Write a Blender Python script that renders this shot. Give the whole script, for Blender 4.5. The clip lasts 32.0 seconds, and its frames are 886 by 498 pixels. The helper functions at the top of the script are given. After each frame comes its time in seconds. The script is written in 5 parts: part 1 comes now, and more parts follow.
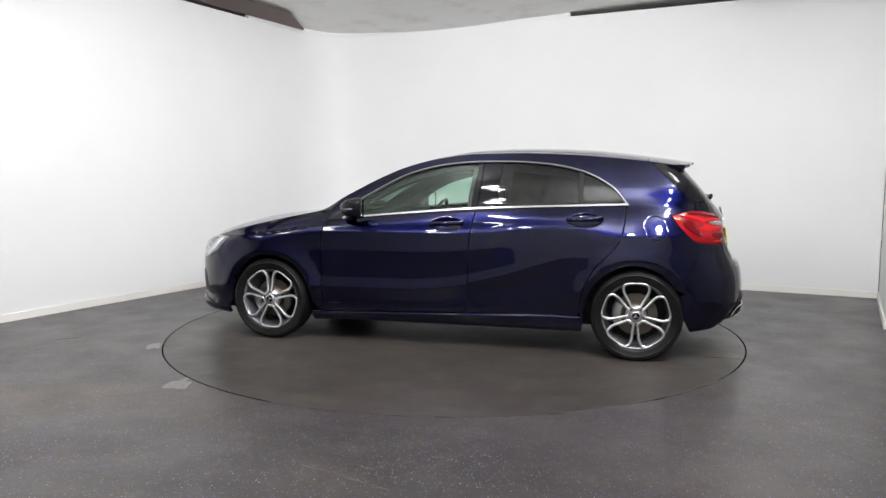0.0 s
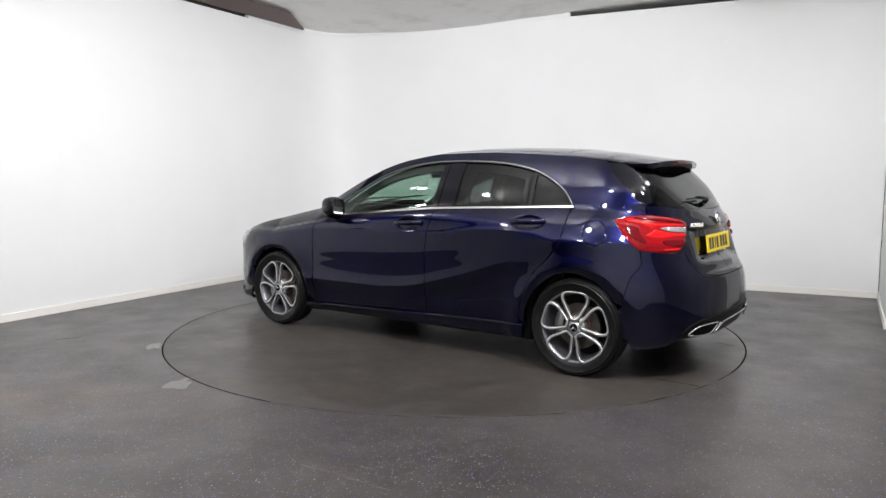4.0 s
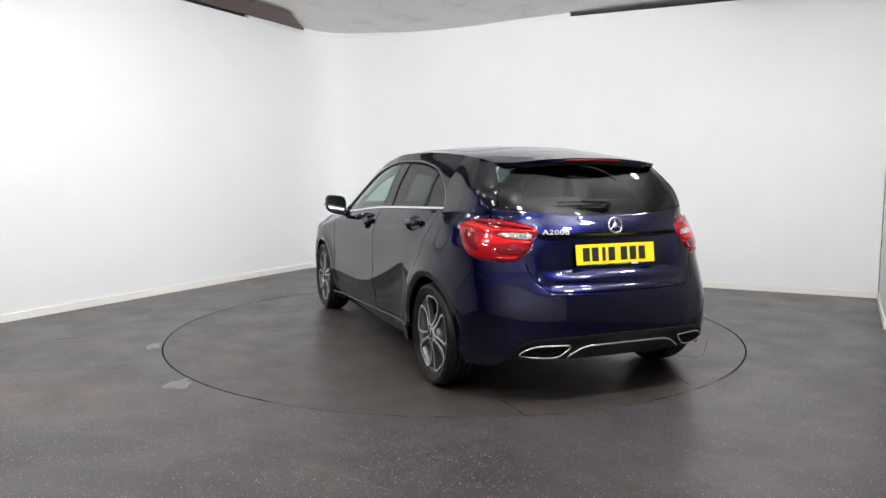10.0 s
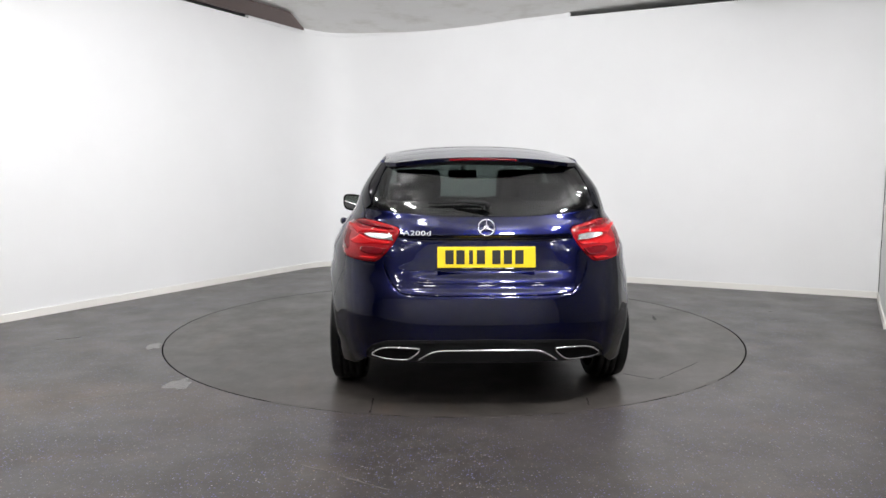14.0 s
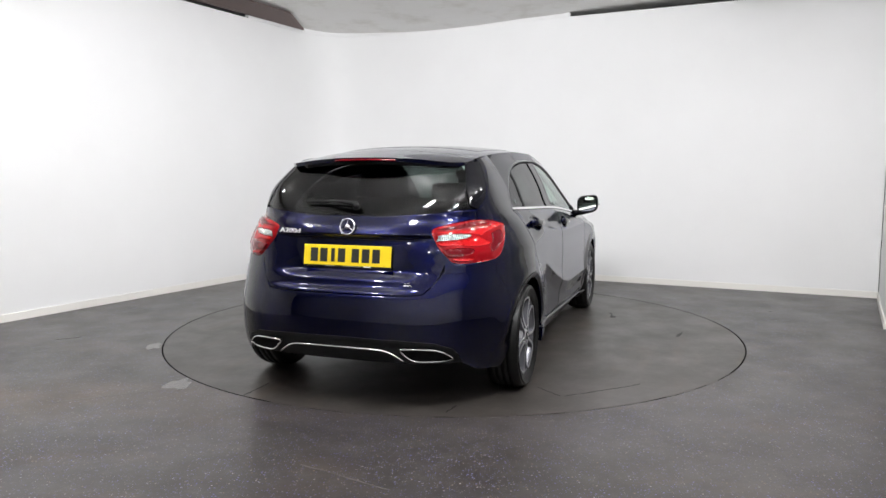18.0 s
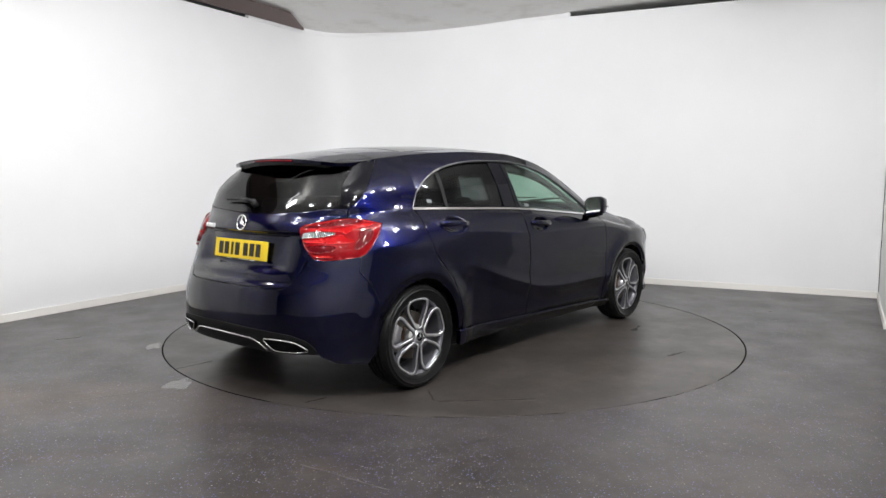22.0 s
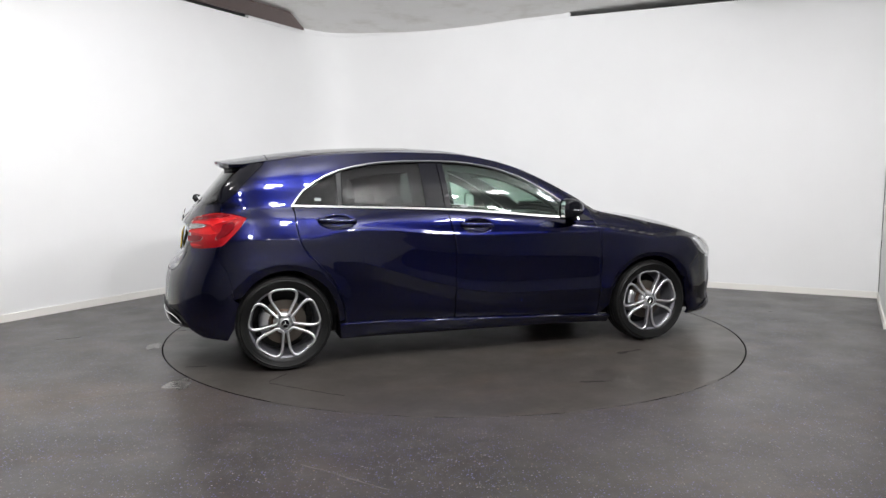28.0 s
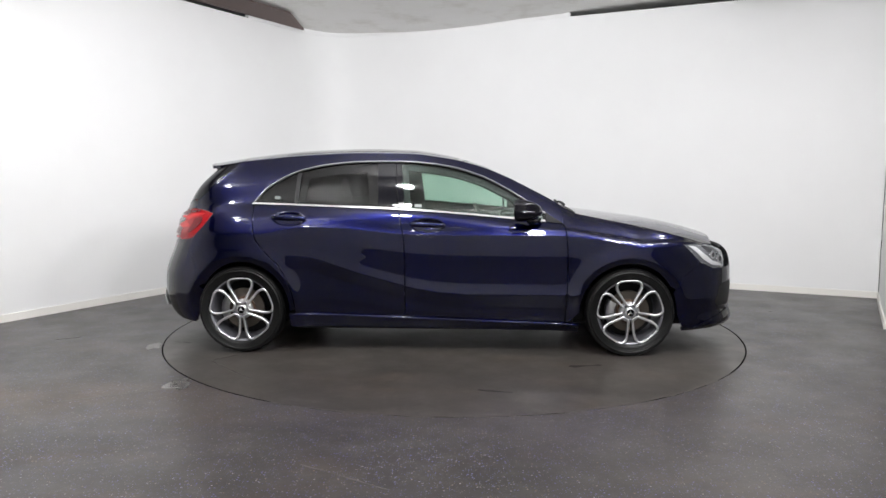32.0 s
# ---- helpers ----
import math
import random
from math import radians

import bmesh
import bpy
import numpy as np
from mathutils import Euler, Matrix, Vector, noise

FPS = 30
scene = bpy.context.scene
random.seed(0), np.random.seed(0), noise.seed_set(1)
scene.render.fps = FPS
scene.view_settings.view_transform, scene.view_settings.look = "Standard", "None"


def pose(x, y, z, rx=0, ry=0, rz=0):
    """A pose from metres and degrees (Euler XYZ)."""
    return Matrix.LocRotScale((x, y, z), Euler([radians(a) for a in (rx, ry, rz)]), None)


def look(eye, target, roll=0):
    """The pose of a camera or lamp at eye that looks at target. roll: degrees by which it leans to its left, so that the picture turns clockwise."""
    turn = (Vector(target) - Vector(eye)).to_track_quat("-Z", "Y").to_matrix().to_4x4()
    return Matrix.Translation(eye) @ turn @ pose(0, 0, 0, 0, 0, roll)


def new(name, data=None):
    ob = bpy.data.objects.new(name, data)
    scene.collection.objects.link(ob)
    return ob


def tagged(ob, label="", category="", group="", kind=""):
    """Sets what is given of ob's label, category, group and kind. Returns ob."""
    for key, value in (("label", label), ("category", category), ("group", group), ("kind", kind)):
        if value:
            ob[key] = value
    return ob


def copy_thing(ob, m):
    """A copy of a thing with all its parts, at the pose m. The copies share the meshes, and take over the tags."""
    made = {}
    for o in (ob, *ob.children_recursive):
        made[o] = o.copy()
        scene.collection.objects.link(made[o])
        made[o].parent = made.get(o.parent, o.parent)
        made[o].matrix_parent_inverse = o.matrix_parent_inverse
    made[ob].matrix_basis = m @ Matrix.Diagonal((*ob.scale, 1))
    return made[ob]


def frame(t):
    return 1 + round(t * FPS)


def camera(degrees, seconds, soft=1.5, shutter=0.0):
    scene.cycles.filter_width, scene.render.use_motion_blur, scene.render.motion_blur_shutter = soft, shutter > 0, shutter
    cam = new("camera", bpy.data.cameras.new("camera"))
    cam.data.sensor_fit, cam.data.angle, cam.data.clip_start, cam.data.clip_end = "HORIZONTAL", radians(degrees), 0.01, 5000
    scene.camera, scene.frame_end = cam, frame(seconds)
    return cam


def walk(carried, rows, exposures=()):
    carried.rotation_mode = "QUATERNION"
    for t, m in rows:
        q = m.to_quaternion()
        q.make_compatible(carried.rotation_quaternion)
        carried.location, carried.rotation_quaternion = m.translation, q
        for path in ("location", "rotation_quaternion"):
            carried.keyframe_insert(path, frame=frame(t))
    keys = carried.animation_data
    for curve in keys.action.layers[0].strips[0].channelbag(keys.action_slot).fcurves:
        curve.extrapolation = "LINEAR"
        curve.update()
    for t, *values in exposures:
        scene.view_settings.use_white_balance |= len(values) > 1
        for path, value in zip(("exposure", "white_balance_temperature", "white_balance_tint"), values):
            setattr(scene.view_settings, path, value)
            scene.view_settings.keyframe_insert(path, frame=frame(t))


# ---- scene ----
# Camera: one fixed tripod view of the turntable.
EYE = (0.0, -5.826, 1.2425)
TILT, PAN = 5.879, -0.78
cam = camera(63.49, 32.0)
CAM_POSE = pose(*EYE, 90 - TILT, 0, -PAN)
walk(cam, [(0.0, CAM_POSE), (32.0, CAM_POSE)])

# ---- light ----
world = bpy.data.worlds.new("dim_hall")
scene.world = world
world.use_nodes = True
bg = world.node_tree.nodes["Background"]
bg.inputs[0].default_value, bg.inputs[1].default_value = (0.9, 0.95, 1.0, 1), 0.05
scene.view_settings.exposure = -0.06

CEILING = 3.16


def booth_lamp(x, y, aim, watts, sx=0.26, sy=0.18, spread=180.0, drop=0.22):
    """A LED panel under the ceiling, tipped towards the wall that it washes."""
    data = bpy.data.lights.new("panel_light", "AREA")
    data.shape, data.size, data.size_y, data.energy = "ELLIPSE", sx, sy, watts
    data.color = (0.985, 0.99, 1.012)
    data.spread = radians(spread)
    ob = new("panel_light", data)
    ob.matrix_basis = look((x, y, CEILING - drop), aim)
    return ob


# LED panels in two rows either side of the turntable
# the one at (-0.6, -2.4) is added to brighten the round corner
LAMPS = [(-3.0, -0.7, (-2.2, 2.4, 1.2), 2, 0.20), (-2.7, -2.0, (-2.0, 3.4, 1.3), 5, 0.20), (-1.8, -3.4, (-1.3, 3.9, 1.5), 32, 0.36), (-0.6, -2.4, (-1.8, 3.6, 1.6), 56, 0.30),
         (2.45, -0.8, (1.9, 2.4, 1.0), 6, 0.20), (2.1, -1.9, (0.6, 3.0, 1.1), 10, 0.20), (0.75, -3.5, (0.3, 3.0, 1.3), 60, 0.36), (1.9, -2.9, (0.8, 2.8, 1.3), 54, 0.36)]
for lx, ly, aim, watts, drop in LAMPS:
    booth_lamp(lx, ly, aim, watts, spread=120 if lx == -0.6 else 180, drop=drop)
# a row of added, unseen fill lamps that brighten the wall behind the camera
FILL_LAMPS = [(-1.95, -4.9), (-0.65, -4.9), (0.65, -4.9), (1.95, -4.9)]
for lx, ly in FILL_LAMPS:
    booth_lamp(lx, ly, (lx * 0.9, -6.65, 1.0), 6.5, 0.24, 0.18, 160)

# ---- materials ----


def material(name, color, rough=0.5, metal=0.0, **more):
    m = bpy.data.materials.new(name)
    m.use_nodes = True
    b = m.node_tree.nodes["Principled BSDF"]
    b.inputs["Base Color"].default_value = (*color, 1)
    b.inputs["Roughness"].default_value = rough
    b.inputs["Metallic"].default_value = metal
    for key, value in more.items():
        b.inputs[key.replace("_", " ")].default_value = value
    return m


def noise_node(m, scale, detail=4.0, rough=0.55, coords="Object", stretch=None):
    nt = m.node_tree
    tc = nt.nodes.new("ShaderNodeTexCoord")
    out = tc.outputs[coords]
    if stretch:
        mp = nt.nodes.new("ShaderNodeMapping")
        mp.inputs["Scale"].default_value = stretch
        nt.links.new(out, mp.inputs[0])
        out = mp.outputs[0]
    n = nt.nodes.new("ShaderNodeTexNoise")
    n.inputs["Scale"].default_value, n.inputs["Detail"].default_value, n.inputs["Roughness"].default_value = scale, detail, rough
    nt.links.new(out, n.inputs["Vector"])
    return n


def ramp(m, source, stops):
    r = m.node_tree.nodes.new("ShaderNodeValToRGB")
    while len(r.color_ramp.elements) < len(stops):
        r.color_ramp.elements.new(0.5)
    for e, (p, c) in zip(r.color_ramp.elements, stops):
        e.position, e.color = p, (*c, 1) if len(c) == 3 else c
    m.node_tree.links.new(source, r.inputs[0])
    return r.outputs[0]


def mix(m, a, b, fac, kind="MIX"):
    n = m.node_tree.nodes.new("ShaderNodeMix")
    n.data_type, n.blend_type = "RGBA", kind
    links = m.node_tree.links
    for i, v in ((6, a), (7, b)):
        if isinstance(v, tuple):
            n.inputs[i].default_value = (*v, 1)
        else:
            links.new(v, n.inputs[i])
    if isinstance(fac, float):
        n.inputs[0].default_value = fac
    else:
        links.new(fac, n.inputs[0])
    return n.outputs[2]


def feed(m, socket, name):
    m.node_tree.links.new(socket, m.node_tree.nodes["Principled BSDF"].inputs[name])


def bump(m, source, strength, distance):
    n = m.node_tree.nodes.new("ShaderNodeBump")
    n.inputs["Strength"].default_value, n.inputs["Distance"].default_value = strength, distance
    m.node_tree.links.new(source, n.inputs["Height"])
    feed(m, n.outputs[0], "Normal")


def floor_material(name, flecked=True):
    """Charcoal safety vinyl: cloudy wear, brown dirt and, where it is less worn, fine blue, ochre and white flecks."""
    m = material(name, (0.08, 0.075, 0.07), 0.4)
    cloud = noise_node(m, 0.9, 5, 0.6)
    fine = noise_node(m, 60, 4, 0.7)
    patch = noise_node(m, 5.5, 7, 0.68)
    dark, pale = ((0.036, 0.0315, 0.0285), (0.062, 0.055, 0.0505)) if flecked else ((0.034, 0.0295, 0.026), (0.060, 0.052, 0.046))
    base = mix(m, dark, pale, ramp(m, cloud.outputs[0], [(0.35, (0, 0, 0)), (0.7, (1, 1, 1))]))
    base = mix(m, base, (0.088, 0.079, 0.071), ramp(m, patch.outputs[0], [(0.50, (0, 0, 0)), (0.72, (0.75, 0.75, 0.75))]))
    base = mix(m, base, (0.034, 0.031, 0.029), ramp(m, patch.outputs[0], [(0.28, (0.8, 0.8, 0.8)), (0.44, (0, 0, 0))]))
    base = mix(m, base, (0.038, 0.0345, 0.032), ramp(m, fine.outputs[0], [(0.45, (0, 0, 0)), (0.75, (0.6, 0.6, 0.6))]))
    rust = noise_node(m, 1.7, 6, 0.65, stretch=(0.6, 2.2, 1))
    base = mix(m, base, (0.092, 0.064, 0.043), ramp(m, rust.outputs[0], [(0.54, (0, 0, 0)), (0.76, (0.6, 0.6, 0.6))]))
    grit = noise_node(m, 26, 6, 0.75)
    base = mix(m, base, (0.100, 0.092, 0.086), ramp(m, grit.outputs[0], [(0.56, (0, 0, 0)), (0.72, (0.6, 0.6, 0.6))]))
    base = mix(m, base, (0.020, 0.018, 0.017), ramp(m, grit.outputs[0], [(0.30, (0.7, 0.7, 0.7)), (0.43, (0, 0, 0))]))
    nt = m.node_tree
    tc = nt.nodes.new("ShaderNodeTexCoord")
    if flecked:
        # a brown tide mark beside the turntable, along a seam of the vinyl
        away, flat, far = nt.nodes.new("ShaderNodeVectorMath"), nt.nodes.new("ShaderNodeVectorMath"), nt.nodes.new("ShaderNodeVectorMath")
        away.operation, flat.operation, far.operation = "SUBTRACT", "MULTIPLY", "LENGTH"
        away.inputs[1].default_value, flat.inputs[1].default_value = (-2.25, -1.95, 0.0), (0.75, 2.1, 0.0)
        nt.links.new(tc.outputs["Object"], away.inputs[0])
        nt.links.new(away.outputs[0], flat.inputs[0])
        nt.links.new(flat.outputs[0], far.inputs[0])
        near = ramp(m, far.outputs["Value"], [(0.15, (1, 1, 1)), (0.95, (0, 0, 0))])
        patchy = ramp(m, noise_node(m, 2.6, 6, 0.65).outputs[0], [(0.36, (0.15, 0.15, 0.15)), (0.60, (0.8, 0.8, 0.8))])
        base = mix(m, base, (0.092, 0.063, 0.040), mix(m, near, patchy, 1.0, "MULTIPLY"))
    for scale, strength in ((100, 1.0), (60, 0.9)) if flecked else ():
        vor = nt.nodes.new("ShaderNodeTexVoronoi")
        vor.inputs["Scale"].default_value = scale
        nt.links.new(tc.outputs["Object"], vor.inputs["Vector"])
        dot = ramp(m, vor.outputs["Distance"], [(0.14, (strength,) * 3), (0.30, (0, 0, 0))])
        sep = nt.nodes.new("ShaderNodeSeparateColor")
        nt.links.new(vor.outputs["Color"], sep.inputs[0])
        pick = ramp(m, sep.outputs[0], [(0.45, (0, 0, 0)), (0.85, (1, 1, 1))])
        hue = ramp(m, sep.outputs[1], [(0.0, (0.11, 0.12, 0.42)), (0.62, (0.20, 0.21, 0.48)), (0.78, (0.46, 0.45, 0.46)), (0.95, (0.32, 0.22, 0.13))])
        worn = ramp(m, cloud.outputs[0], [(0.40, (1, 1, 1)), (0.75, (0.45, 0.45, 0.45))])
        both = mix(m, mix(m, dot, pick, 1.0, "MULTIPLY"), worn, 1.0, "MULTIPLY")
        base = mix(m, base, hue, both)
    feed(m, base, "Base Color")
    wear = noise_node(m, 2.4, 4, 0.6)
    feed(m, ramp(m, wear.outputs[0], [(0.3, (0.30, 0.30, 0.30)), (0.75, (0.46, 0.46, 0.46))]), "Roughness")
    bump(m, fine.outputs[0], 0.12, 0.002)
    return m


def wall_material():
    m = material("white_wall_paint", (0.82, 0.82, 0.815), 0.55)
    n = noise_node(m, 0.7, 4, 0.6)
    f = noise_node(m, 240, 3, 0.6)
    feed(m, ramp(m, n.outputs[0], [(0.3, (0.80, 0.80, 0.795)), (0.7, (0.84, 0.84, 0.838))]), "Base Color")
    bump(m, f.outputs[0], 0.06, 0.001)
    return m


def paint_material():
    """Dark blue metallic lacquer under a clear coat."""
    m = material("blue_metallic_paint", (0.004, 0.004, 0.045), 0.30, 0.96, Specular_Tint=(0.05, 0.06, 0.25, 1.0), Specular_IOR_Level=0.1, Coat_Weight=1.0, Coat_Roughness=0.006, Coat_IOR=1.5)
    nt = m.node_tree
    tc = nt.nodes.new("ShaderNodeTexCoord")
    vor = nt.nodes.new("ShaderNodeTexVoronoi")
    vor.inputs["Scale"].default_value = 1400
    nt.links.new(tc.outputs["Object"], vor.inputs["Vector"])
    sep = nt.nodes.new("ShaderNodeSeparateColor")
    nt.links.new(vor.outputs["Color"], sep.inputs[0])
    feed(m, ramp(m, sep.outputs[0], [(0.0, (0.0004, 0.0010, 0.0160)), (1.0, (0.0010, 0.0025, 0.043))]), "Base Color")
    return m


def glass_material(name, tint):
    """Sheet glass: tinted and clear, with a mirror gloss that grows towards grazing angles."""
    m = bpy.data.materials.new(name)
    m.use_nodes = True
    nt = m.node_tree
    nt.nodes.remove(nt.nodes["Principled BSDF"])
    clear, gloss = nt.nodes.new("ShaderNodeBsdfTransparent"), nt.nodes.new("ShaderNodeBsdfGlossy")
    clear.inputs["Color"].default_value = (*tint, 1)
    gloss.inputs["Roughness"].default_value = 0.0
    facing = nt.nodes.new("ShaderNodeLayerWeight")
    facing.inputs["Blend"].default_value = 0.5
    steep, amount, both = nt.nodes.new("ShaderNodeMath"), nt.nodes.new("ShaderNodeMath"), nt.nodes.new("ShaderNodeMixShader")
    steep.operation, steep.inputs[1].default_value = "POWER", 5.0
    amount.operation, amount.inputs[1].default_value, amount.inputs[2].default_value = "MULTIPLY_ADD", 0.95, 0.042
    nt.links.new(facing.outputs["Facing"], steep.inputs[0])
    nt.links.new(steep.outputs[0], amount.inputs[0])
    nt.links.new(amount.outputs[0], both.inputs[0])
    nt.links.new(clear.outputs[0], both.inputs[1])
    nt.links.new(gloss.outputs[0], both.inputs[2])
    nt.links.new(both.outputs[0], nt.nodes["Material Output"].inputs[0])
    return m


FLOOR = floor_material("speckled_vinyl")
TABLE = floor_material("worn_brown_vinyl", False)
WALL = wall_material()
# pale so that the added hall walls reflect brightly in the car
HALL = material("pale_hall_paint", (0.80, 0.80, 0.79), 0.6)
# grey of the added side wall, chosen for how it mirrors in the car
SIDE_GREY = material("grey_unseen_side", (0.24, 0.24, 0.25), 0.6)
PAINT = paint_material()
GREEN_GLASS = glass_material("green_tinted_glass", (0.775, 0.885, 0.83))
PRIVACY = glass_material("privacy_glass", (0.40, 0.40, 0.41))
CHROME = material("chrome", (0.88, 0.88, 0.88), 0.10, 1.0)
SATIN = material("satin_aluminium", (0.62, 0.62, 0.63), 0.28, 1.0)
DULL = material("dull_aluminium", (0.30, 0.30, 0.31), 0.32, 1.0)
BLACK_GLOSS = material("gloss_black", (0.004, 0.004, 0.006), 0.05, 0.0, Specular_IOR_Level=0.25)
BLACK_PLASTIC = material("black_plastic", (0.006, 0.006, 0.0065), 0.5, 0.0, Specular_IOR_Level=0.25)
TRIM = material("dark_interior_trim", (0.009, 0.009, 0.0095), 0.6, 0.0, Specular_IOR_Level=0.3)
SEAT = material("black_upholstery", (0.006, 0.006, 0.0065), 0.65, 0.0, Specular_IOR_Level=0.25)
HEADLINER = material("grey_headliner", (0.12, 0.12, 0.12), 0.9)
TYRE = material("tyre_rubber", (0.0055, 0.0055, 0.0055), 0.5, 0.0, Specular_IOR_Level=0.22)
n_ = noise_node(TYRE, 9, 4, 0.6)
feed(TYRE, ramp(TYRE, n_.outputs[0], [(0.3, (0.30, 0.30, 0.30)), (0.7, (0.52, 0.52, 0.52))]), "Roughness")
bump(TYRE, noise_node(TYRE, 120, 3).outputs[0], 0.15, 0.001)
RIM_FACE = material("machined_alloy", (0.62, 0.62, 0.63), 0.30, 0.85)
RIM_DARK = material("grey_lacquered_alloy", (0.19, 0.19, 0.21), 0.34, 0.7)
BRAKE = material("cast_iron_disc", (0.16, 0.14, 0.12), 0.4, 1.0)
RUST = material("rusty_hub", (0.075, 0.042, 0.026), 0.8)
RED = material("red_lens", (0.24, 0.003, 0.006), 0.05, 0.0, Coat_Weight=0.6, Specular_IOR_Level=0.1)
RED_DEEP = material("deep_red_lens", (0.11, 0.002, 0.005), 0.06, 0.0, Coat_Weight=0.35, Specular_IOR_Level=0.1)
RED_BRIGHT = material("bright_red_lens", (0.44, 0.008, 0.010), 0.12, 0.0, Coat_Weight=0.35, Specular_IOR_Level=0.1)
CLEAR_LENS = material("clear_lens", (0.70, 0.70, 0.71), 0.16, 0.5, Coat_Weight=1.0)
OPAL = material("glowing_opal_panel", (0.9, 0.9, 0.9), 0.5, 0.0, Emission_Color=(1.0, 0.99, 0.98, 1.0), Emission_Strength=60.0)
STICKER = material("pale_sticker", (0.13, 0.15, 0.145), 0.5)
LETTER = material("bright_lettering", (0.86, 0.86, 0.86), 0.35, 0.3)
YELLOW = material("yellow_plate", (0.80, 0.58, 0.010), 0.4)
PLATE_INK = material("black_plate_ink", (0.01, 0.01, 0.01), 0.5)
LAMP_GLASS = material("headlamp_inner", (0.30, 0.31, 0.33), 0.20, 0.85, Coat_Weight=1.0)
bump(LAMP_GLASS, noise_node(LAMP_GLASS, 45, 2, 0.5, stretch=(0.4, 1, 1)).outputs[0], 0.35, 0.01)
SKIRT = material("cream_skirting_paint", (0.83, 0.81, 0.765), 0.45)
# near-black colour that stands in for the shade inside gaps and openings
GAP_SHADE = material("gap_shade", (0.004, 0.004, 0.004), 0.8, 0.0, Specular_IOR_Level=0.1)
FABRIC = material("grey_ceiling_sheet", (0.83, 0.815, 0.79), 0.8)
feed(FABRIC, ramp(FABRIC, noise_node(FABRIC, 1.6, 7, 0.7).outputs[0], [(0.30, (0.70, 0.68, 0.64)), (0.50, (0.85, 0.84, 0.82)), (0.75, (0.87, 0.86, 0.85))]), "Base Color")
bump(FABRIC, noise_node(FABRIC, 3.2, 6, 0.6).outputs[0], 0.35, 0.05)
CORRUGATED = material("brown_corrugated_sheet", (0.20, 0.15, 0.14), 0.6)

# ---- mesh helpers ----


def mesh_object(name, bm, mat, parent=None, label="", smooth=True):
    me = bpy.data.meshes.new(name)
    bm.to_mesh(me)
    bm.free()
    for m in mat if isinstance(mat, (list, tuple)) else [mat]:
        me.materials.append(m)
    if smooth:
        me.polygons.foreach_set("use_smooth", [True] * len(me.polygons))
    ob = new(name, me)
    if parent:
        ob.parent = parent
    if label:
        tagged(ob, label)
    return ob


def part(name, bm, mat, parent, label="", smooth=False):
    return mesh_object(name, bm, mat, parent, label, smooth)


def box(bm, x0, x1, y0, y1, z0, z1, bevel=0.0, m=None):
    made = bmesh.ops.create_cube(bm, size=1.0)["verts"]
    for v in made:
        v.co = Vector(((x0 + x1) / 2 + v.co.x * (x1 - x0), (y0 + y1) / 2 + v.co.y * (y1 - y0), (z0 + z1) / 2 + v.co.z * (z1 - z0)))
    if bevel:
        edges = list({e for v in made for e in v.link_edges})
        made = list({v for f in bmesh.ops.bevel(bm, geom=edges, offset=bevel, segments=2, affect="EDGES", profile=0.6)["faces"] for v in f.verts} | {v for v in made if v.is_valid})
    if m:
        bmesh.ops.transform(bm, matrix=m, verts=made)
    return made


def lathe(bm, profile, steps=48, axis="y", start=0.0, sweep=360.0):
    """Turn (radius, offset) pairs round an axis."""
    rings = []
    closed = sweep >= 360
    count = steps if closed else steps + 1
    for i in range(count):
        a = radians(start + sweep * i / steps)
        ring = []
        for r, o in profile:
            c, s = r * math.cos(a), r * math.sin(a)
            ring.append(bm.verts.new({"y": (c, o, s), "z": (c, s, o), "x": (o, c, s)}[axis]))
        rings.append(ring)
    for i in range(count if closed else count - 1):
        a, b = rings[i], rings[(i + 1) % count]
        for j in range(len(profile) - 1):
            bm.faces.new((a[j], b[j], b[j + 1], a[j + 1]))
    return rings


def tube(bm, points, radius, sides=8, flat=1.0, closed=False):
    """A round bar along points; flat squeezes it across its second axis."""
    pts = [Vector(p) for p in points]
    rings = []
    n = len(pts)
    up = Vector((0, 0, 1))
    for i, p in enumerate(pts):
        a = pts[(i + 1) % n] if closed or i < n - 1 else p
        b = pts[i - 1] if closed or i > 0 else p
        t = (a - b).normalized()
        u = t.cross(up)
        u = u.normalized() if u.length > 1e-4 else Vector((1, 0, 0))
        w = u.cross(t)
        r = radius[i] if isinstance(radius, (list, tuple)) else radius
        rings.append([bm.verts.new(p + u * (r * flat * math.cos(2 * math.pi * k / sides)) + w * (r * math.sin(2 * math.pi * k / sides))) for k in range(sides)])
    for i in range(n if closed else n - 1):
        a, b = rings[i], rings[(i + 1) % n]
        for k in range(sides):
            bm.faces.new((a[k], a[(k + 1) % sides], b[(k + 1) % sides], b[k]))
    if not closed:
        bm.faces.new(rings[0][::-1])
        bm.faces.new(rings[-1])


def extrude_outline(bm, outline, to3d, depth0, depth1):
    """A plate with the given closed outline; to3d(a, b, d) places outline points at depth d."""
    top = [bm.verts.new(to3d(a, b, depth1)) for a, b in outline]
    low = [bm.verts.new(to3d(a, b, depth0)) for a, b in outline]
    n = len(outline)
    bm.faces.new(top)
    bm.faces.new(low[::-1])
    for i in range(n):
        bm.faces.new((top[i], low[i], low[(i + 1) % n], top[(i + 1) % n]))


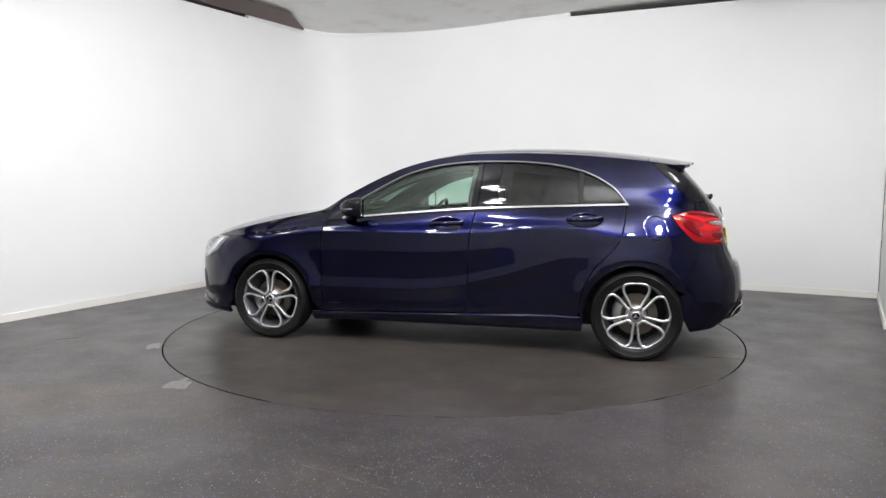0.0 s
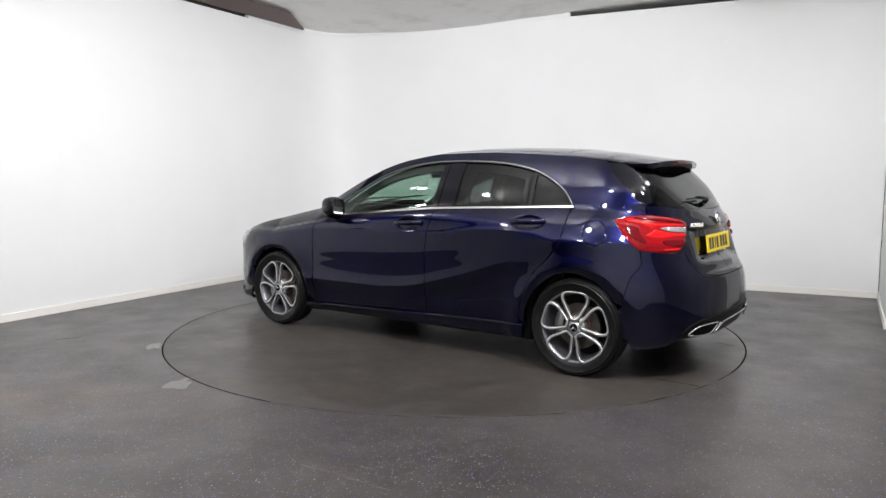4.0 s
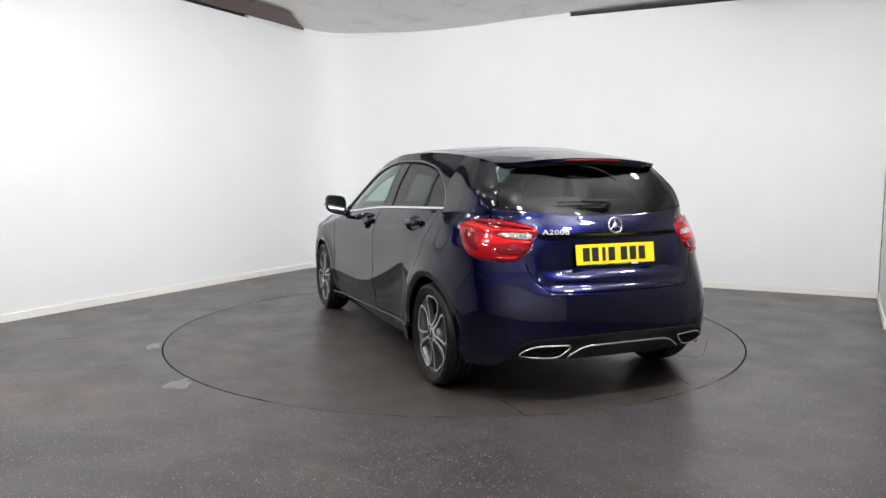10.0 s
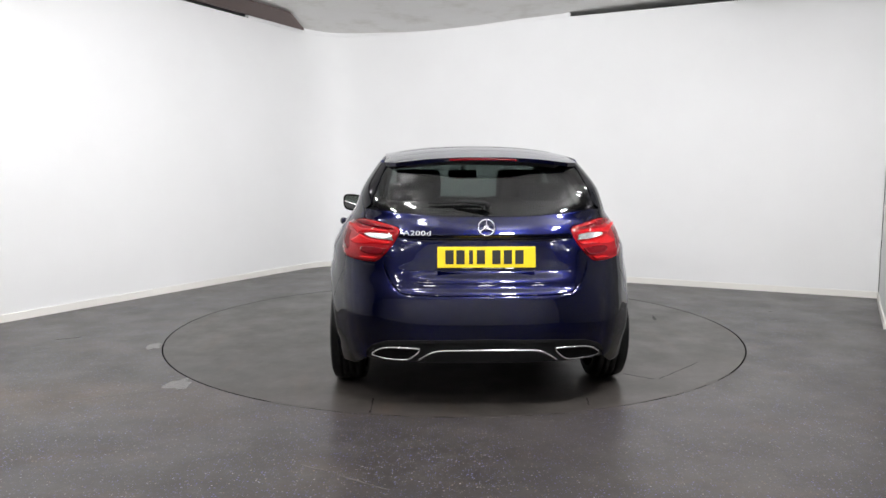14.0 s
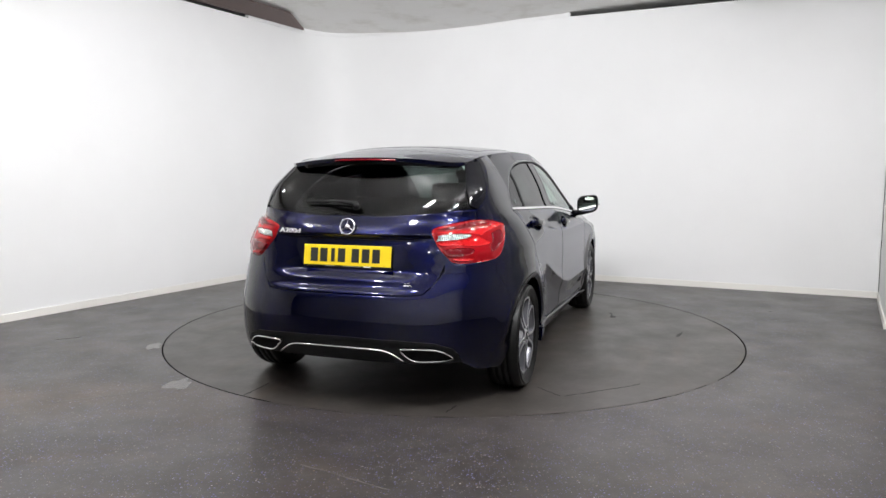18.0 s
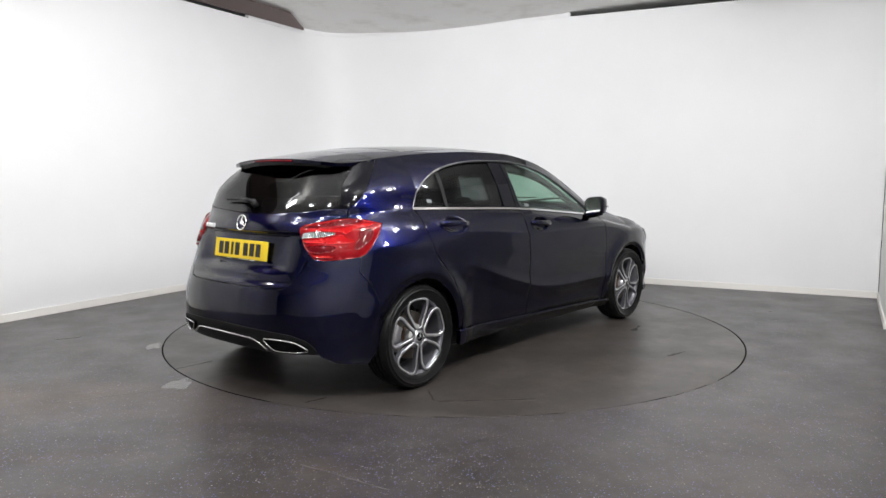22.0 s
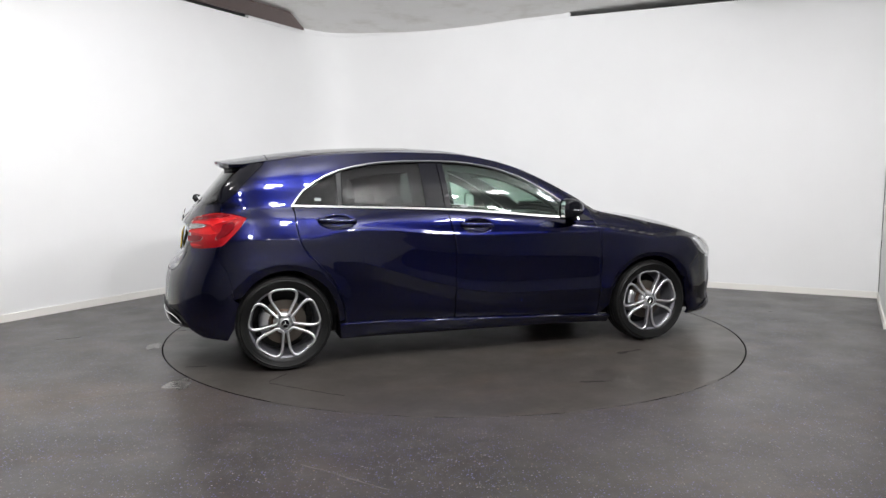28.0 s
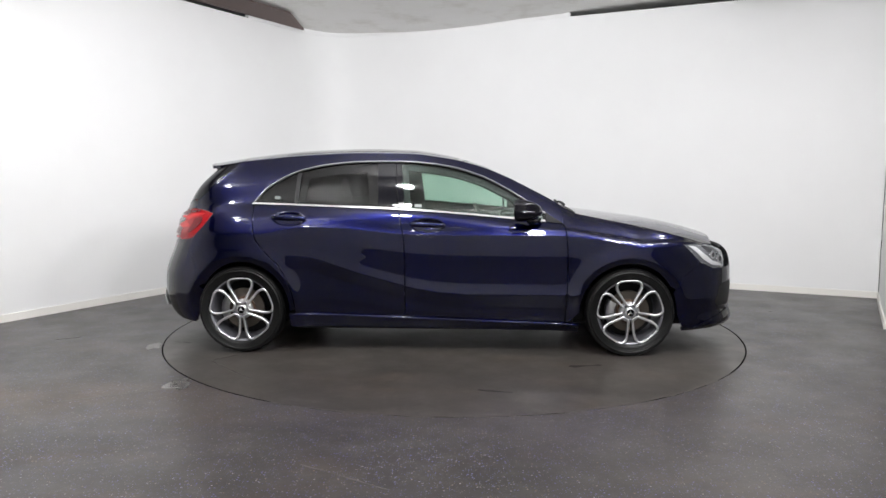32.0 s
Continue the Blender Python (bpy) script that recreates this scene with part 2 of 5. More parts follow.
def rounded(points, n=6):
    """Smooth open line through the points (centripetal blend)."""
    p = [Vector((*q, 0)) if len(q) == 2 else Vector(q) for q in points]
    p = [p[0] * 2 - p[1]] + p + [p[-1] * 2 - p[-2]]
    out = []
    for i in range(1, len(p) - 2):
        for k in range(n):
            t = k / n
            a, b, c, d = p[i - 1], p[i], p[i + 1], p[i + 2]
            out.append(0.5 * (2 * b + (c - a) * t + (2 * a - 5 * b + 4 * c - d) * t * t + (3 * b - a - 3 * c + d) * t ** 3))
    out.append(p[-2])
    return [tuple(q[:len(points[0])]) for q in out]


def pchip(xs, ys):
    """Monotone smooth curve through points, as a function on arrays or numbers."""
    xs, ys = np.asarray(xs, float), np.asarray(ys, float)
    if xs[0] > xs[-1]:
        xs, ys = xs[::-1], ys[::-1]
    h, dl = np.diff(xs), np.diff(ys) / np.diff(xs)
    m = np.zeros_like(ys)
    m[0], m[-1] = dl[0], dl[-1]
    for i in range(1, len(xs) - 1):
        if dl[i - 1] * dl[i] > 0:
            w1, w2 = 2 * h[i] + h[i - 1], h[i] + 2 * h[i - 1]
            m[i] = (w1 + w2) / (w1 / dl[i - 1] + w2 / dl[i])

    def f(x):
        x = min(max(x, xs[0]), xs[-1])
        i = min(max(int(np.searchsorted(xs, x)) - 1, 0), len(h) - 1)
        t = (x - xs[i]) / h[i]
        return ((1 + 2 * t) * (1 - t) ** 2 * ys[i] + t * (1 - t) ** 2 * h[i] * m[i]
                + t * t * (3 - 2 * t) * ys[i + 1] + t * t * (t - 1) * h[i] * m[i + 1])
    return f

# ---- the booth ----
# left wall runs at 62.7 degrees, back wall at -24.8, joined by a round corner; a return wall closes the far end
LEFT_DIR = Vector((math.cos(radians(62.7)), math.sin(radians(62.7)), 0))
BACK_DIR = Vector((math.cos(radians(-24.8)), math.sin(radians(-24.8)), 0))
CORNER = Vector((-1.70, 4.20, 0))
RIGHT_END = Vector((4.317, 1.418, 0))
WALL_TOP, INFILL_TOP = 3.085, CEILING + 0.05


def wall_line():
    """Inner face of the booth wall in plan, from the open front along the left, round the corner and to the far end."""
    r = 0.75
    a = CORNER - LEFT_DIR * r
    b = CORNER + BACK_DIR * r
    arc = [a + (CORNER - a) * (2 * t * (1 - t)) / 1 * 1 + (b - a) * t * t for t in (0, 0.1, 0.2, 0.3, 0.4, 0.5, 0.6, 0.7, 0.8, 0.9, 1)]
    left = [a - LEFT_DIR * (9.6 - i * 0.8) for i in range(12)]
    back = [b + (RIGHT_END - b) * (i / 8) for i in range(1, 9)]
    return left + arc + back


def strip(name, line, z0, z1, thick, mat, label, category, kind="structure"):
    """An upright band with thickness behind its inner face."""
    bm = bmesh.new()
    n = len(line)
    rows = []
    for i, p in enumerate(line):
        t = (line[min(i + 1, n - 1)] - line[max(i - 1, 0)]).normalized()
        out = Vector((-t.y, t.x, 0)) * thick
        rows.append([bm.verts.new((p.x, p.y, z0)), bm.verts.new((p.x, p.y, z1)), bm.verts.new((p.x + out.x, p.y + out.y, z1)), bm.verts.new((p.x + out.x, p.y + out.y, z0))])
    for a, b in zip(rows, rows[1:]):
        for k in range(4):
            bm.faces.new((a[k], a[(k + 1) % 4], b[(k + 1) % 4], b[k]))
    bm.faces.new(rows[0])
    bm.faces.new(rows[-1][::-1])
    bmesh.ops.recalc_face_normals(bm, faces=bm.faces)
    ob = mesh_object(name, bm, mat, smooth=False)
    ob.data.polygons.foreach_set("use_smooth", [True] * len(ob.data.polygons))
    ob.data.set_sharp_from_angle(angle=radians(35))
    return tagged(ob, label, category, kind=kind)


LINE = wall_line()
strip("wall_back", LINE, 0.0, WALL_TOP, 0.10, WALL, "white painted booth wall with a rounded corner", "wall")
RETURN = [RIGHT_END + Vector((0.004, -0.006, 0)), RIGHT_END - Vector((0.477, 0.879, 0)) * 0.85, RIGHT_END - Vector((0.477, 0.879, 0)) * 1.7]
strip("wall_return", RETURN, 0.0, WALL_TOP, 0.10, WALL, "white painted return wall of the booth", "wall")
# unseen side wall, added to soften the edge of reflections on the doors
SIDE = [RETURN[-1] + Vector((0.012, -0.012, 0)), Vector((3.55, -2.2, 0)), Vector((3.62, -4.4, 0)), Vector((3.68, -6.64, 0))]
strip("wall_side", [p + (q - p) * (i / 4) for p, q in zip(SIDE, SIDE[1:]) for i in range(4)] + SIDE[-1:], 0.0, WALL_TOP, 0.10, SIDE_GREY, "unseen grey side wall added to soften the car's reflections", "wall")


def along(line, s0, s1, step=0.1):
    """The stretch of a plan line between two lengths."""
    out, run = [], 0.0
    for a, b in zip(line, line[1:]):
        d = (b - a).length
        k = max(1, int(d / step))
        for i in range(k):
            s = run + d * i / k
            if s0 <= s <= s1:
                out.append(a + (b - a) * (i / k))
        run += d
    return out


def shift_in(line, by):
    out = []
    n = len(line)
    for i, p in enumerate(line):
        t = (line[min(i + 1, n - 1)] - line[max(i - 1, 0)]).normalized()
        out.append(p + Vector((t.y, -t.x, 0)) * by)
    return out


def nearest_length(line, q):
    best, run, at = 1e9, 0.0, 0.0
    for a, b in zip(line, line[1:]):
        d = (b - a).length
        t = min(max((q - a).dot(b - a) / (d * d), 0), 1)
        e = (a + (b - a) * t - q).length
        if e < best:
            best, at = e, run + t * d
        run += d
    return at


S_A = nearest_length(LINE, Vector((-2.44, 2.77, 0)))
S_B = nearest_length(LINE, Vector((1.42, 2.76, 0)))
strip("trim", along(LINE, S_A, S_B), WALL_TOP + 0.002, INFILL_TOP, 0.05, WALL, "white infill board between wall and ceiling", "trim")
strip("baseboard", shift_in(LINE, 0.014), 0.0, 0.066, 0.013, SKIRT, "cream painted skirting along the booth wall", "skirting")
strip("baseboard", shift_in(RETURN, 0.014), 0.0, 0.066, 0.013, SKIRT, "cream painted skirting along the return wall", "skirting")
# near-black sheet over the wall, outside the infill, standing in for the gap's shade
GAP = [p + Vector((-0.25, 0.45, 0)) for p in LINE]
strip("wall_top_shade", GAP, WALL_TOP - 0.2, CEILING + 0.4, 0.02, GAP_SHADE, "near-black sheet standing in for shade behind the booth wall's top", "wall")

floor_bm = bmesh.new()
R_TABLE, SLOT = 2.231, 0.011
outer = [floor_bm.verts.new((14 * math.cos(a), 14 * math.sin(a), 0)) for a in np.linspace(0, 2 * math.pi, 128, endpoint=False)]
inner = [floor_bm.verts.new(((R_TABLE + SLOT) * math.cos(a), (R_TABLE + SLOT) * math.sin(a), 0)) for a in np.linspace(0, 2 * math.pi, 128, endpoint=False)]
# pit faces are near-black: the slot's shade put into their colour
pit = [floor_bm.verts.new((v.co.x, v.co.y, -0.12)) for v in inner]
for i in range(128):
    j = (i + 1) % 128
    floor_bm.faces.new((outer[i], outer[j], inner[j], inner[i]))
    floor_bm.faces.new((inner[i], inner[j], pit[j], pit[i])).material_index = 1
floor_bm.faces.new(pit).material_index = 1
tagged(mesh_object("floor", floor_bm, [FLOOR, GAP_SHADE], smooth=False), "dark grey speckled vinyl floor with pale scuffs", "floor", kind="structure")

def ceiling_z(x, y):
    """The sheet hangs a little where the booth's back wall meets it, and ripples."""
    sag = 0.075 * math.exp(-((x + 0.1) ** 2 + (y - 3.4) ** 2) / 2.2)
    return CEILING - sag + 0.012 * noise.noise(Vector((x * 1.3, y * 1.3, 0))) + 0.005 * noise.noise(Vector((x * 4.5, y * 4.5, 2)))


bm = bmesh.new()
xs = list(np.arange(-13, -4.5, 1.2)) + list(np.arange(-4.5, 5.5, 0.12)) + list(np.arange(5.5, 13.1, 1.2))
ys = list(np.arange(-13, -0.5, 0.8)) + list(np.arange(-0.5, 6.0, 0.12)) + list(np.arange(6.0, 13.1, 1.2))
low = [[bm.verts.new((x, y, ceiling_z(x, y))) for y in ys] for x in xs]
high = [[bm.verts.new((x, y, CEILING + 0.08)) for y in (ys[0], ys[-1])] for x in (xs[0], xs[-1])]
for i in range(len(xs) - 1):
    for j in range(len(ys) - 1):
        bm.faces.new((low[i][j], low[i][j + 1], low[i + 1][j + 1], low[i + 1][j]))
bm.faces.new((high[0][0], high[1][0], high[1][1], high[0][1]))
tagged(mesh_object("ceiling", bm, FABRIC), "grey textured ceiling sheet", "ceiling", kind="structure")
# brown corrugated sheet along the left wall, just under the ceiling
bm = bmesh.new()
across = Vector((LEFT_DIR.y, -LEFT_DIR.x, 0))
rows = []
for i in range(41):
    d = 0.02 + 0.013 * i
    z = CEILING - 0.035 - 0.010 * math.cos(i * math.pi / 2) - 0.010 * (i / 40)
    a = CORNER - LEFT_DIR * 8.0 + across * d
    b = CORNER - LEFT_DIR * (0.55 + 0.9 * (i / 40)) + across * d
    rows.append([bm.verts.new((p.x, p.y, z + e)) for p in (a, b) for e in (0, 0.006)])
for a, b in zip(rows, rows[1:]):
    bm.faces.new((a[0], a[2], b[2], b[0]))
    bm.faces.new((a[1], b[1], b[3], a[3]))
    bm.faces.new((a[2], a[3], b[3], b[2]))
tagged(mesh_object("ceiling_edge", bm, CORRUGATED, smooth=False), "brown corrugated strip beside the ceiling sheet", "ceiling", kind="structure")
# the hall behind the camera: added, unseen walls; the front one brightens the car's reflections
for nm, args in (("wall_hall_front", (-12, 12, -6.85, -6.65, 0, CEILING)), ("wall_hall_side", (11.8, 12, -12, 8, 0, CEILING)), ("wall_hall_far", (-12, 12, 8, 8.2, 0, CEILING)), ("wall_hall_left", (-12.2, -12, -12, 8, 0, CEILING))):
    bm = bmesh.new()
    box(bm, *args)
    tagged(mesh_object(nm, bm, HALL, smooth=False), "plain pale hall wall, unseen, added for bounce and reflections", "wall", kind="structure")

# lamp housings: a tipped tray on two hangers
LAMP_WHITE = material("white_lamp_housing", (0.8, 0.8, 0.8), 0.4)
for lx, ly, aim, watts, drop in LAMPS:
    m4 = look((lx, ly, CEILING - drop), aim)
    bm = bmesh.new()
    box(bm, -0.15, 0.15, -0.105, 0.105, 0.004, 0.045, 0.006, m4)
    tray = mesh_object("ceiling_light", bm, LAMP_WHITE, smooth=False)
    tagged(tray, "white rectangular LED panel hung under the ceiling", "ceiling light", "booth lamps")
    for k in (-0.11, 0.11):
        bm = bmesh.new()
        foot = m4 @ Vector((k, 0, 0.045))
        tube(bm, [foot, Vector((foot.x, foot.y, CEILING + 0.02))], 0.008, 6)
        part("hanger", bm, LAMP_WHITE, tray)
    bm = bmesh.new()
    lathe(bm, [(0.001, -0.035), (0.06, -0.032), (0.095, -0.018), (0.105, 0.0), (0.105, 0.03), (0.001, 0.03)], 28, "z")
    bmesh.ops.translate(bm, verts=bm.verts, vec=(lx, ly - 0.22, CEILING - drop - 0.06))
    part("opal_cover", bm, OPAL, tray, "glowing opal lamp cover")
    bm = bmesh.new()
    tube(bm, [(lx, ly - 0.22, CEILING - drop - 0.04), (lx, ly - 0.22, CEILING + 0.02)], 0.008, 6)
    part("hanger", bm, LAMP_WHITE, tray)
# housings of the added fill lamps, out of view
for lx, ly in FILL_LAMPS:
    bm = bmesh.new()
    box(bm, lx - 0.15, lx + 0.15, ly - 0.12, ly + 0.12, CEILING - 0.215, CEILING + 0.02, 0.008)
    tray = tagged(mesh_object("ceiling_light", bm, LAMP_WHITE, smooth=False), "unseen white fill lamp added to brighten the wall behind the camera", "ceiling light", "booth lamps")
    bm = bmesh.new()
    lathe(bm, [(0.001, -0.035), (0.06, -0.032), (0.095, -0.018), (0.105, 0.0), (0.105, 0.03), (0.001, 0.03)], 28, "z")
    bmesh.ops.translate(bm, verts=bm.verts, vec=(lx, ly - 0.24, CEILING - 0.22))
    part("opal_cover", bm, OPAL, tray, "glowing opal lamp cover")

bm = bmesh.new()
n = 160
lathe(bm, [(0.001, 0.0), (1.1, 0.0), (R_TABLE, 0.0), (R_TABLE, -0.10)], n, "z")
bm.normal_update()
# the table's side gets the same near-black, as shade in the slot
for f in bm.faces:
    f.material_index = 0 if abs(f.normal.z) > 0.5 else 1
turntable = tagged(mesh_object("turntable", bm, [TABLE, GAP_SHADE], smooth=False), "round vinyl-covered turntable flush with the floor", "turntable")

# ---- the car: surfaces ----
# car space: x forward, y to its left, z up, origin on the ground midway between the axles
from mathutils.geometry import delaunay_2d_cdt

REAR_C, FRONT_C = -1.2, 1.4
AXLE, HUB_Z = 1.3495, 0.306
belt_z = pchip([-2.3, -1.6, -1.3, -0.8, -0.27, 0.12, 0.52, 0.75, 0.93, 1.1, 1.4, 1.7, 1.95, 2.3], [1.05, 1.045, 1.039, 1.024, 1.005, 0.978, 0.944, 0.925, 0.905, 0.875, 0.825, 0.765, 0.70, 0.66])
belt_y = pchip([-1.3, -0.8, -0.27, 0.12, 0.6, 0.93, 1.2, 1.4], [0.745, 0.778, 0.795, 0.80, 0.80, 0.80, 0.80, 0.80])
rail_y = pchip([-1.9, -1.7, -1.5, -1.2, -0.9, -0.5, -0.2, 0.1, 0.32, 0.53, 0.70, 0.83, 0.93, 1.05, 1.3, 1.6, 1.85, 2.1], [0.478, 0.506, 0.543, 0.564, 0.575, 0.586, 0.595, 0.60, 0.613, 0.632, 0.652, 0.668, 0.682, 0.70, 0.71, 0.68, 0.63, 0.55])
rail_z = pchip([-1.9, -1.7, -1.5, -1.2, -0.9, -0.5, -0.2, 0.1, 0.32, 0.53, 0.70, 0.83, 0.93, 0.97, 1.05, 1.3, 1.6, 1.85, 2.1], [1.285, 1.303, 1.328, 1.362, 1.386, 1.40, 1.396, 1.36, 1.305, 1.22, 1.135, 1.065, 0.999, 0.980, 0.963, 0.912, 0.845, 0.775, 0.69])
crown = pchip([-1.9, -1.6, -1.2, -0.5, 0.1, 0.4, 0.7, 0.93, 1.05, 1.3, 1.8, 2.1], [0.036, 0.046, 0.052, 0.047, 0.030, 0.016, 0.010, 0.014, 0.022, 0.044, 0.085, 0.100])
# the rising crease along the doors, the shoulder line under the handles, and the top of the sill
crease_z = pchip([-1.6, -1.2, -0.9, -0.686, -0.53, -0.295, -0.10, 0.096, 0.29, 0.7, 1.0, 1.4], [0.72, 0.71, 0.685, 0.624, 0.573, 0.508, 0.459, 0.433, 0.423, 0.422, 0.424, 0.43])
shoulder_z = pchip([-1.6, -1.2, -0.88, -0.686, -0.49, -0.26, 0.0, 0.5, 0.9, 1.07, 1.4, 1.6], [0.840, 0.868, 0.888, 0.884, 0.868, 0.846, 0.837, 0.835, 0.832, 0.815, 0.760, 0.71])
wide = pchip([-1.6, -1.35, -1.0, -0.5, 0.2, 0.9, 1.35, 1.5], [0.012, 0.014, 0.008, 0.0, 0.0, 0.002, 0.008, 0.008])
tuck = pchip([-1.2, -0.95, -0.82, -0.6, 0.82, 1.02, 1.2], [0.0, 0.06, 0.65, 1.0, 1.0, 0.45, 0.0])
rear_x = pchip([0.10, 0.18, 0.24, 0.29, 0.39, 0.46, 0.53, 0.566, 0.60, 0.62, 0.64, 0.66, 0.80, 0.90, 0.96, 1.02, 1.06, 1.30, 1.45], [-1.90, -1.99, -2.045, -2.072, -2.090, -2.0885, -2.083, -2.078, -2.070, -2.062, -2.048, -2.024, -1.998, -1.975, -1.945, -1.895, -1.86, -1.66, -1.55])
rear_soft = pchip([0.10, 0.18, 0.24, 0.29, 0.39, 0.46, 0.53, 0.60, 0.66, 0.72, 0.80, 0.90], [-1.90, -1.99, -2.045, -2.072, -2.090, -2.089, -2.083, -2.067, -2.045, -2.020, -1.998, -1.975])
front_x = pchip([0.10, 0.18, 0.22, 0.30, 0.42, 0.52, 0.64, 0.70, 0.74, 0.80, 0.9], [2.10, 2.20, 2.225, 2.205, 2.215, 2.215, 2.205, 2.18, 2.13, 2.03, 1.95])
power = pchip([0.2, 0.5, 0.62, 0.75, 0.9, 1.0, 1.08, 1.18, 1.25, 1.30], [3.0, 3.0, 2.9, 2.8, 2.7, 3.0, 4.2, 5.2, 4.6, 4.0])


def sill_z(x):
    return 0.2515 - 0.033 * x


def dip(x):
    """Where along the doors the flank is hollow."""
    return smooth01((x + 0.85) / 0.95) * (1 - smooth01((x - 0.80) / 0.45))


def section(x):
    """Half the cross-section at x: (height, half width) from sill to roof rail. Between shoulder and crease the door swells, dips and flares out again."""
    zb, yb, zr, yr, k, d = belt_z(x), belt_y(x), rail_z(x), rail_y(x), tuck(x), dip(x)
    zc, zs, sz = crease_z(x), shoulder_z(x), sill_z(x)
    b = 0.862 + wide(x)
    e = b + 0.009 - 0.001 * d
    q = smooth01((-0.85 - x) / 0.4)  # the shoulder softens over the rear wheel
    face = [(1.0, e), (0.93, b + 0.0083 - 0.0048 * d), (0.80, b + 0.0070 - 0.0090 * d), (0.58, b + 0.0056 - 0.0050 * d), (0.34, b + 0.0042 + 0.0010 * d), (0.15, b + 0.0022 - 0.003 * q), (0.0, b - 0.011 * q)]
    zz = [0.10, 0.20, sz, (sz + zc - 0.10) / 2, zc - 0.10, zc - 0.05, zc - 0.010] + [zs - f * (zs - zc) for f, _ in face] + [zs + 0.010, (zs + zb) / 2, zb - 0.022, zb, zb + 0.45 * (zr - zb), zb + 0.8 * (zr - zb), zr + 0.0005]
    j = 1 - k
    yy = [0.72 + 0.06 * j, 0.800 + 0.062 * j, 0.824 + 0.045 * j, e - 0.030 + 0.024 * j, e - 0.024 * k - 0.004, e - 0.0145 * k - 0.001, e - 0.0035 * k] + [y for _, y in face] + [b - 0.005 - 0.0105 * q, b - 0.005 - (0.42 + 0.10 * q) * (b - yb - 0.027), yb + 0.020, yb, yb + 0.36 * (yr - yb), yb + 0.72 * (yr - yb), yr]
    return pchip(zz, yy)


def flare(x, z):
    """Swelling of the body round the wheel arches."""
    t = min(math.hypot(x - AXLE, z - 0.30), math.hypot(x + AXLE, z - 0.30)) - 0.352
    return (0.014 * math.exp(-((t - 0.03) / 0.065) ** 2) - 0.007 * (1 - smooth01((t + 0.006) / 0.034))) * smooth01((z - 0.29) / 0.12)


SECTIONS = {}


def side_y(x, z):
    k = math.floor(x * 250)
    f = x * 250 - k
    for i in (k, k + 1):
        if i not in SECTIONS:
            SECTIONS[i] = section(i / 250)
    return SECTIONS[k](z) * (1 - f) + SECTIONS[k + 1](z) * f


def smooth01(t):
    t = min(max(t, 0.0), 1.0)
    return t * t * (3 - 2 * t)


def recess(y, z):
    """How far the number plate's hollow lies behind the tailgate skin."""
    side = 1 - smooth01((abs(y) - (0.27 + 0.30 * (z - 0.72))) / 0.24)
    return 0.042 * side * smooth01((z - 0.685) / 0.055) * (1 - smooth01((z - 0.905) / 0.018))


HANDLES = ((-0.040, 0.903), (-1.003, 0.947))


def hollow(x, z):
    """Depth of the finger hollows behind the door handles."""
    d = 0.0
    for hx, hz in HANDLES:
        q = ((x - hx) / 0.118) ** 2 + ((z - hz + 0.004) / 0.050) ** 2
        d += 0.024 * smooth01((1 - q) * 1.15)
    return d


def wall_at(u, z):
    """Left flank, nose and tail as one sheet: u runs along the plan, z is the height."""
    if u < REAR_C:
        phi = (REAR_C - u)
        c, s = math.cos(phi), math.sin(phi)
        ledge = smooth01((s - 0.80) / 0.15) if z < 0.8 else 1.0
        b, length, n = side_y(REAR_C, z), REAR_C - (rear_x(z) * ledge + rear_soft(z) * (1 - ledge)), power(z)
        r = ((abs(s) / length) ** n + (abs(c) / b) ** n) ** (-1 / n)
        x, y = REAR_C - r * s, r * c
        return Vector((x + (recess(y, z) if x < -1.9 else 0), y + flare(x, z) * smooth01(y / 0.3 - 1.8), z))
    if u > FRONT_C:
        phi = u - FRONT_C
        b, length, n = side_y(FRONT_C, z), front_x(z) - FRONT_C, 2.5
        c, s = math.cos(phi), math.sin(phi)
        r = ((abs(s) / length) ** n + (abs(c) / b) ** n) ** (-1 / n)
        return Vector((FRONT_C + r * s, r * c + flare(FRONT_C + r * s, z) * smooth01(r * c / 0.3 - 1.8), z))
    return Vector((u, side_y(u, z) + flare(u, z) - hollow(u, z), z))


HALF_PI = math.pi / 2
U_TAIL, U_NOSE = REAR_C - HALF_PI, FRONT_C + HALF_PI


def u_of(z, x=None, y=None):
    """The plan coordinate at height z of the flank point with this x, or tail point with this y."""
    if x is not None and REAR_C <= x <= FRONT_C:
        return x
    lo, hi = (U_TAIL, REAR_C) if (y is not None or x < 0) else (FRONT_C, U_NOSE)
    for _ in range(40):
        mid = (lo + hi) / 2
        p = wall_at(mid, z)
        if (p.x < x) if x is not None else (p.y < y):
            lo = mid
        else:
            hi = mid
    return (lo + hi) / 2


def top_at(x, s):
    """Bonnet, windscreen and roof: s runs from 1 on the left rail to -1 on the right one."""
    return Vector((x, s * rail_y(x), rail_z(x) + crown(x) * (1 - abs(s) ** 2.3)))


def normal_of(surface, a, b, e=0.006):
    da, db = surface(a + e, b) - surface(a - e, b), surface(a, b + e) - surface(a, b - e)
    n = da.cross(db) if surface is top_at else db.cross(da)
    return n.normalized() if n.length > 1e-12 else Vector((0, 0, 1))


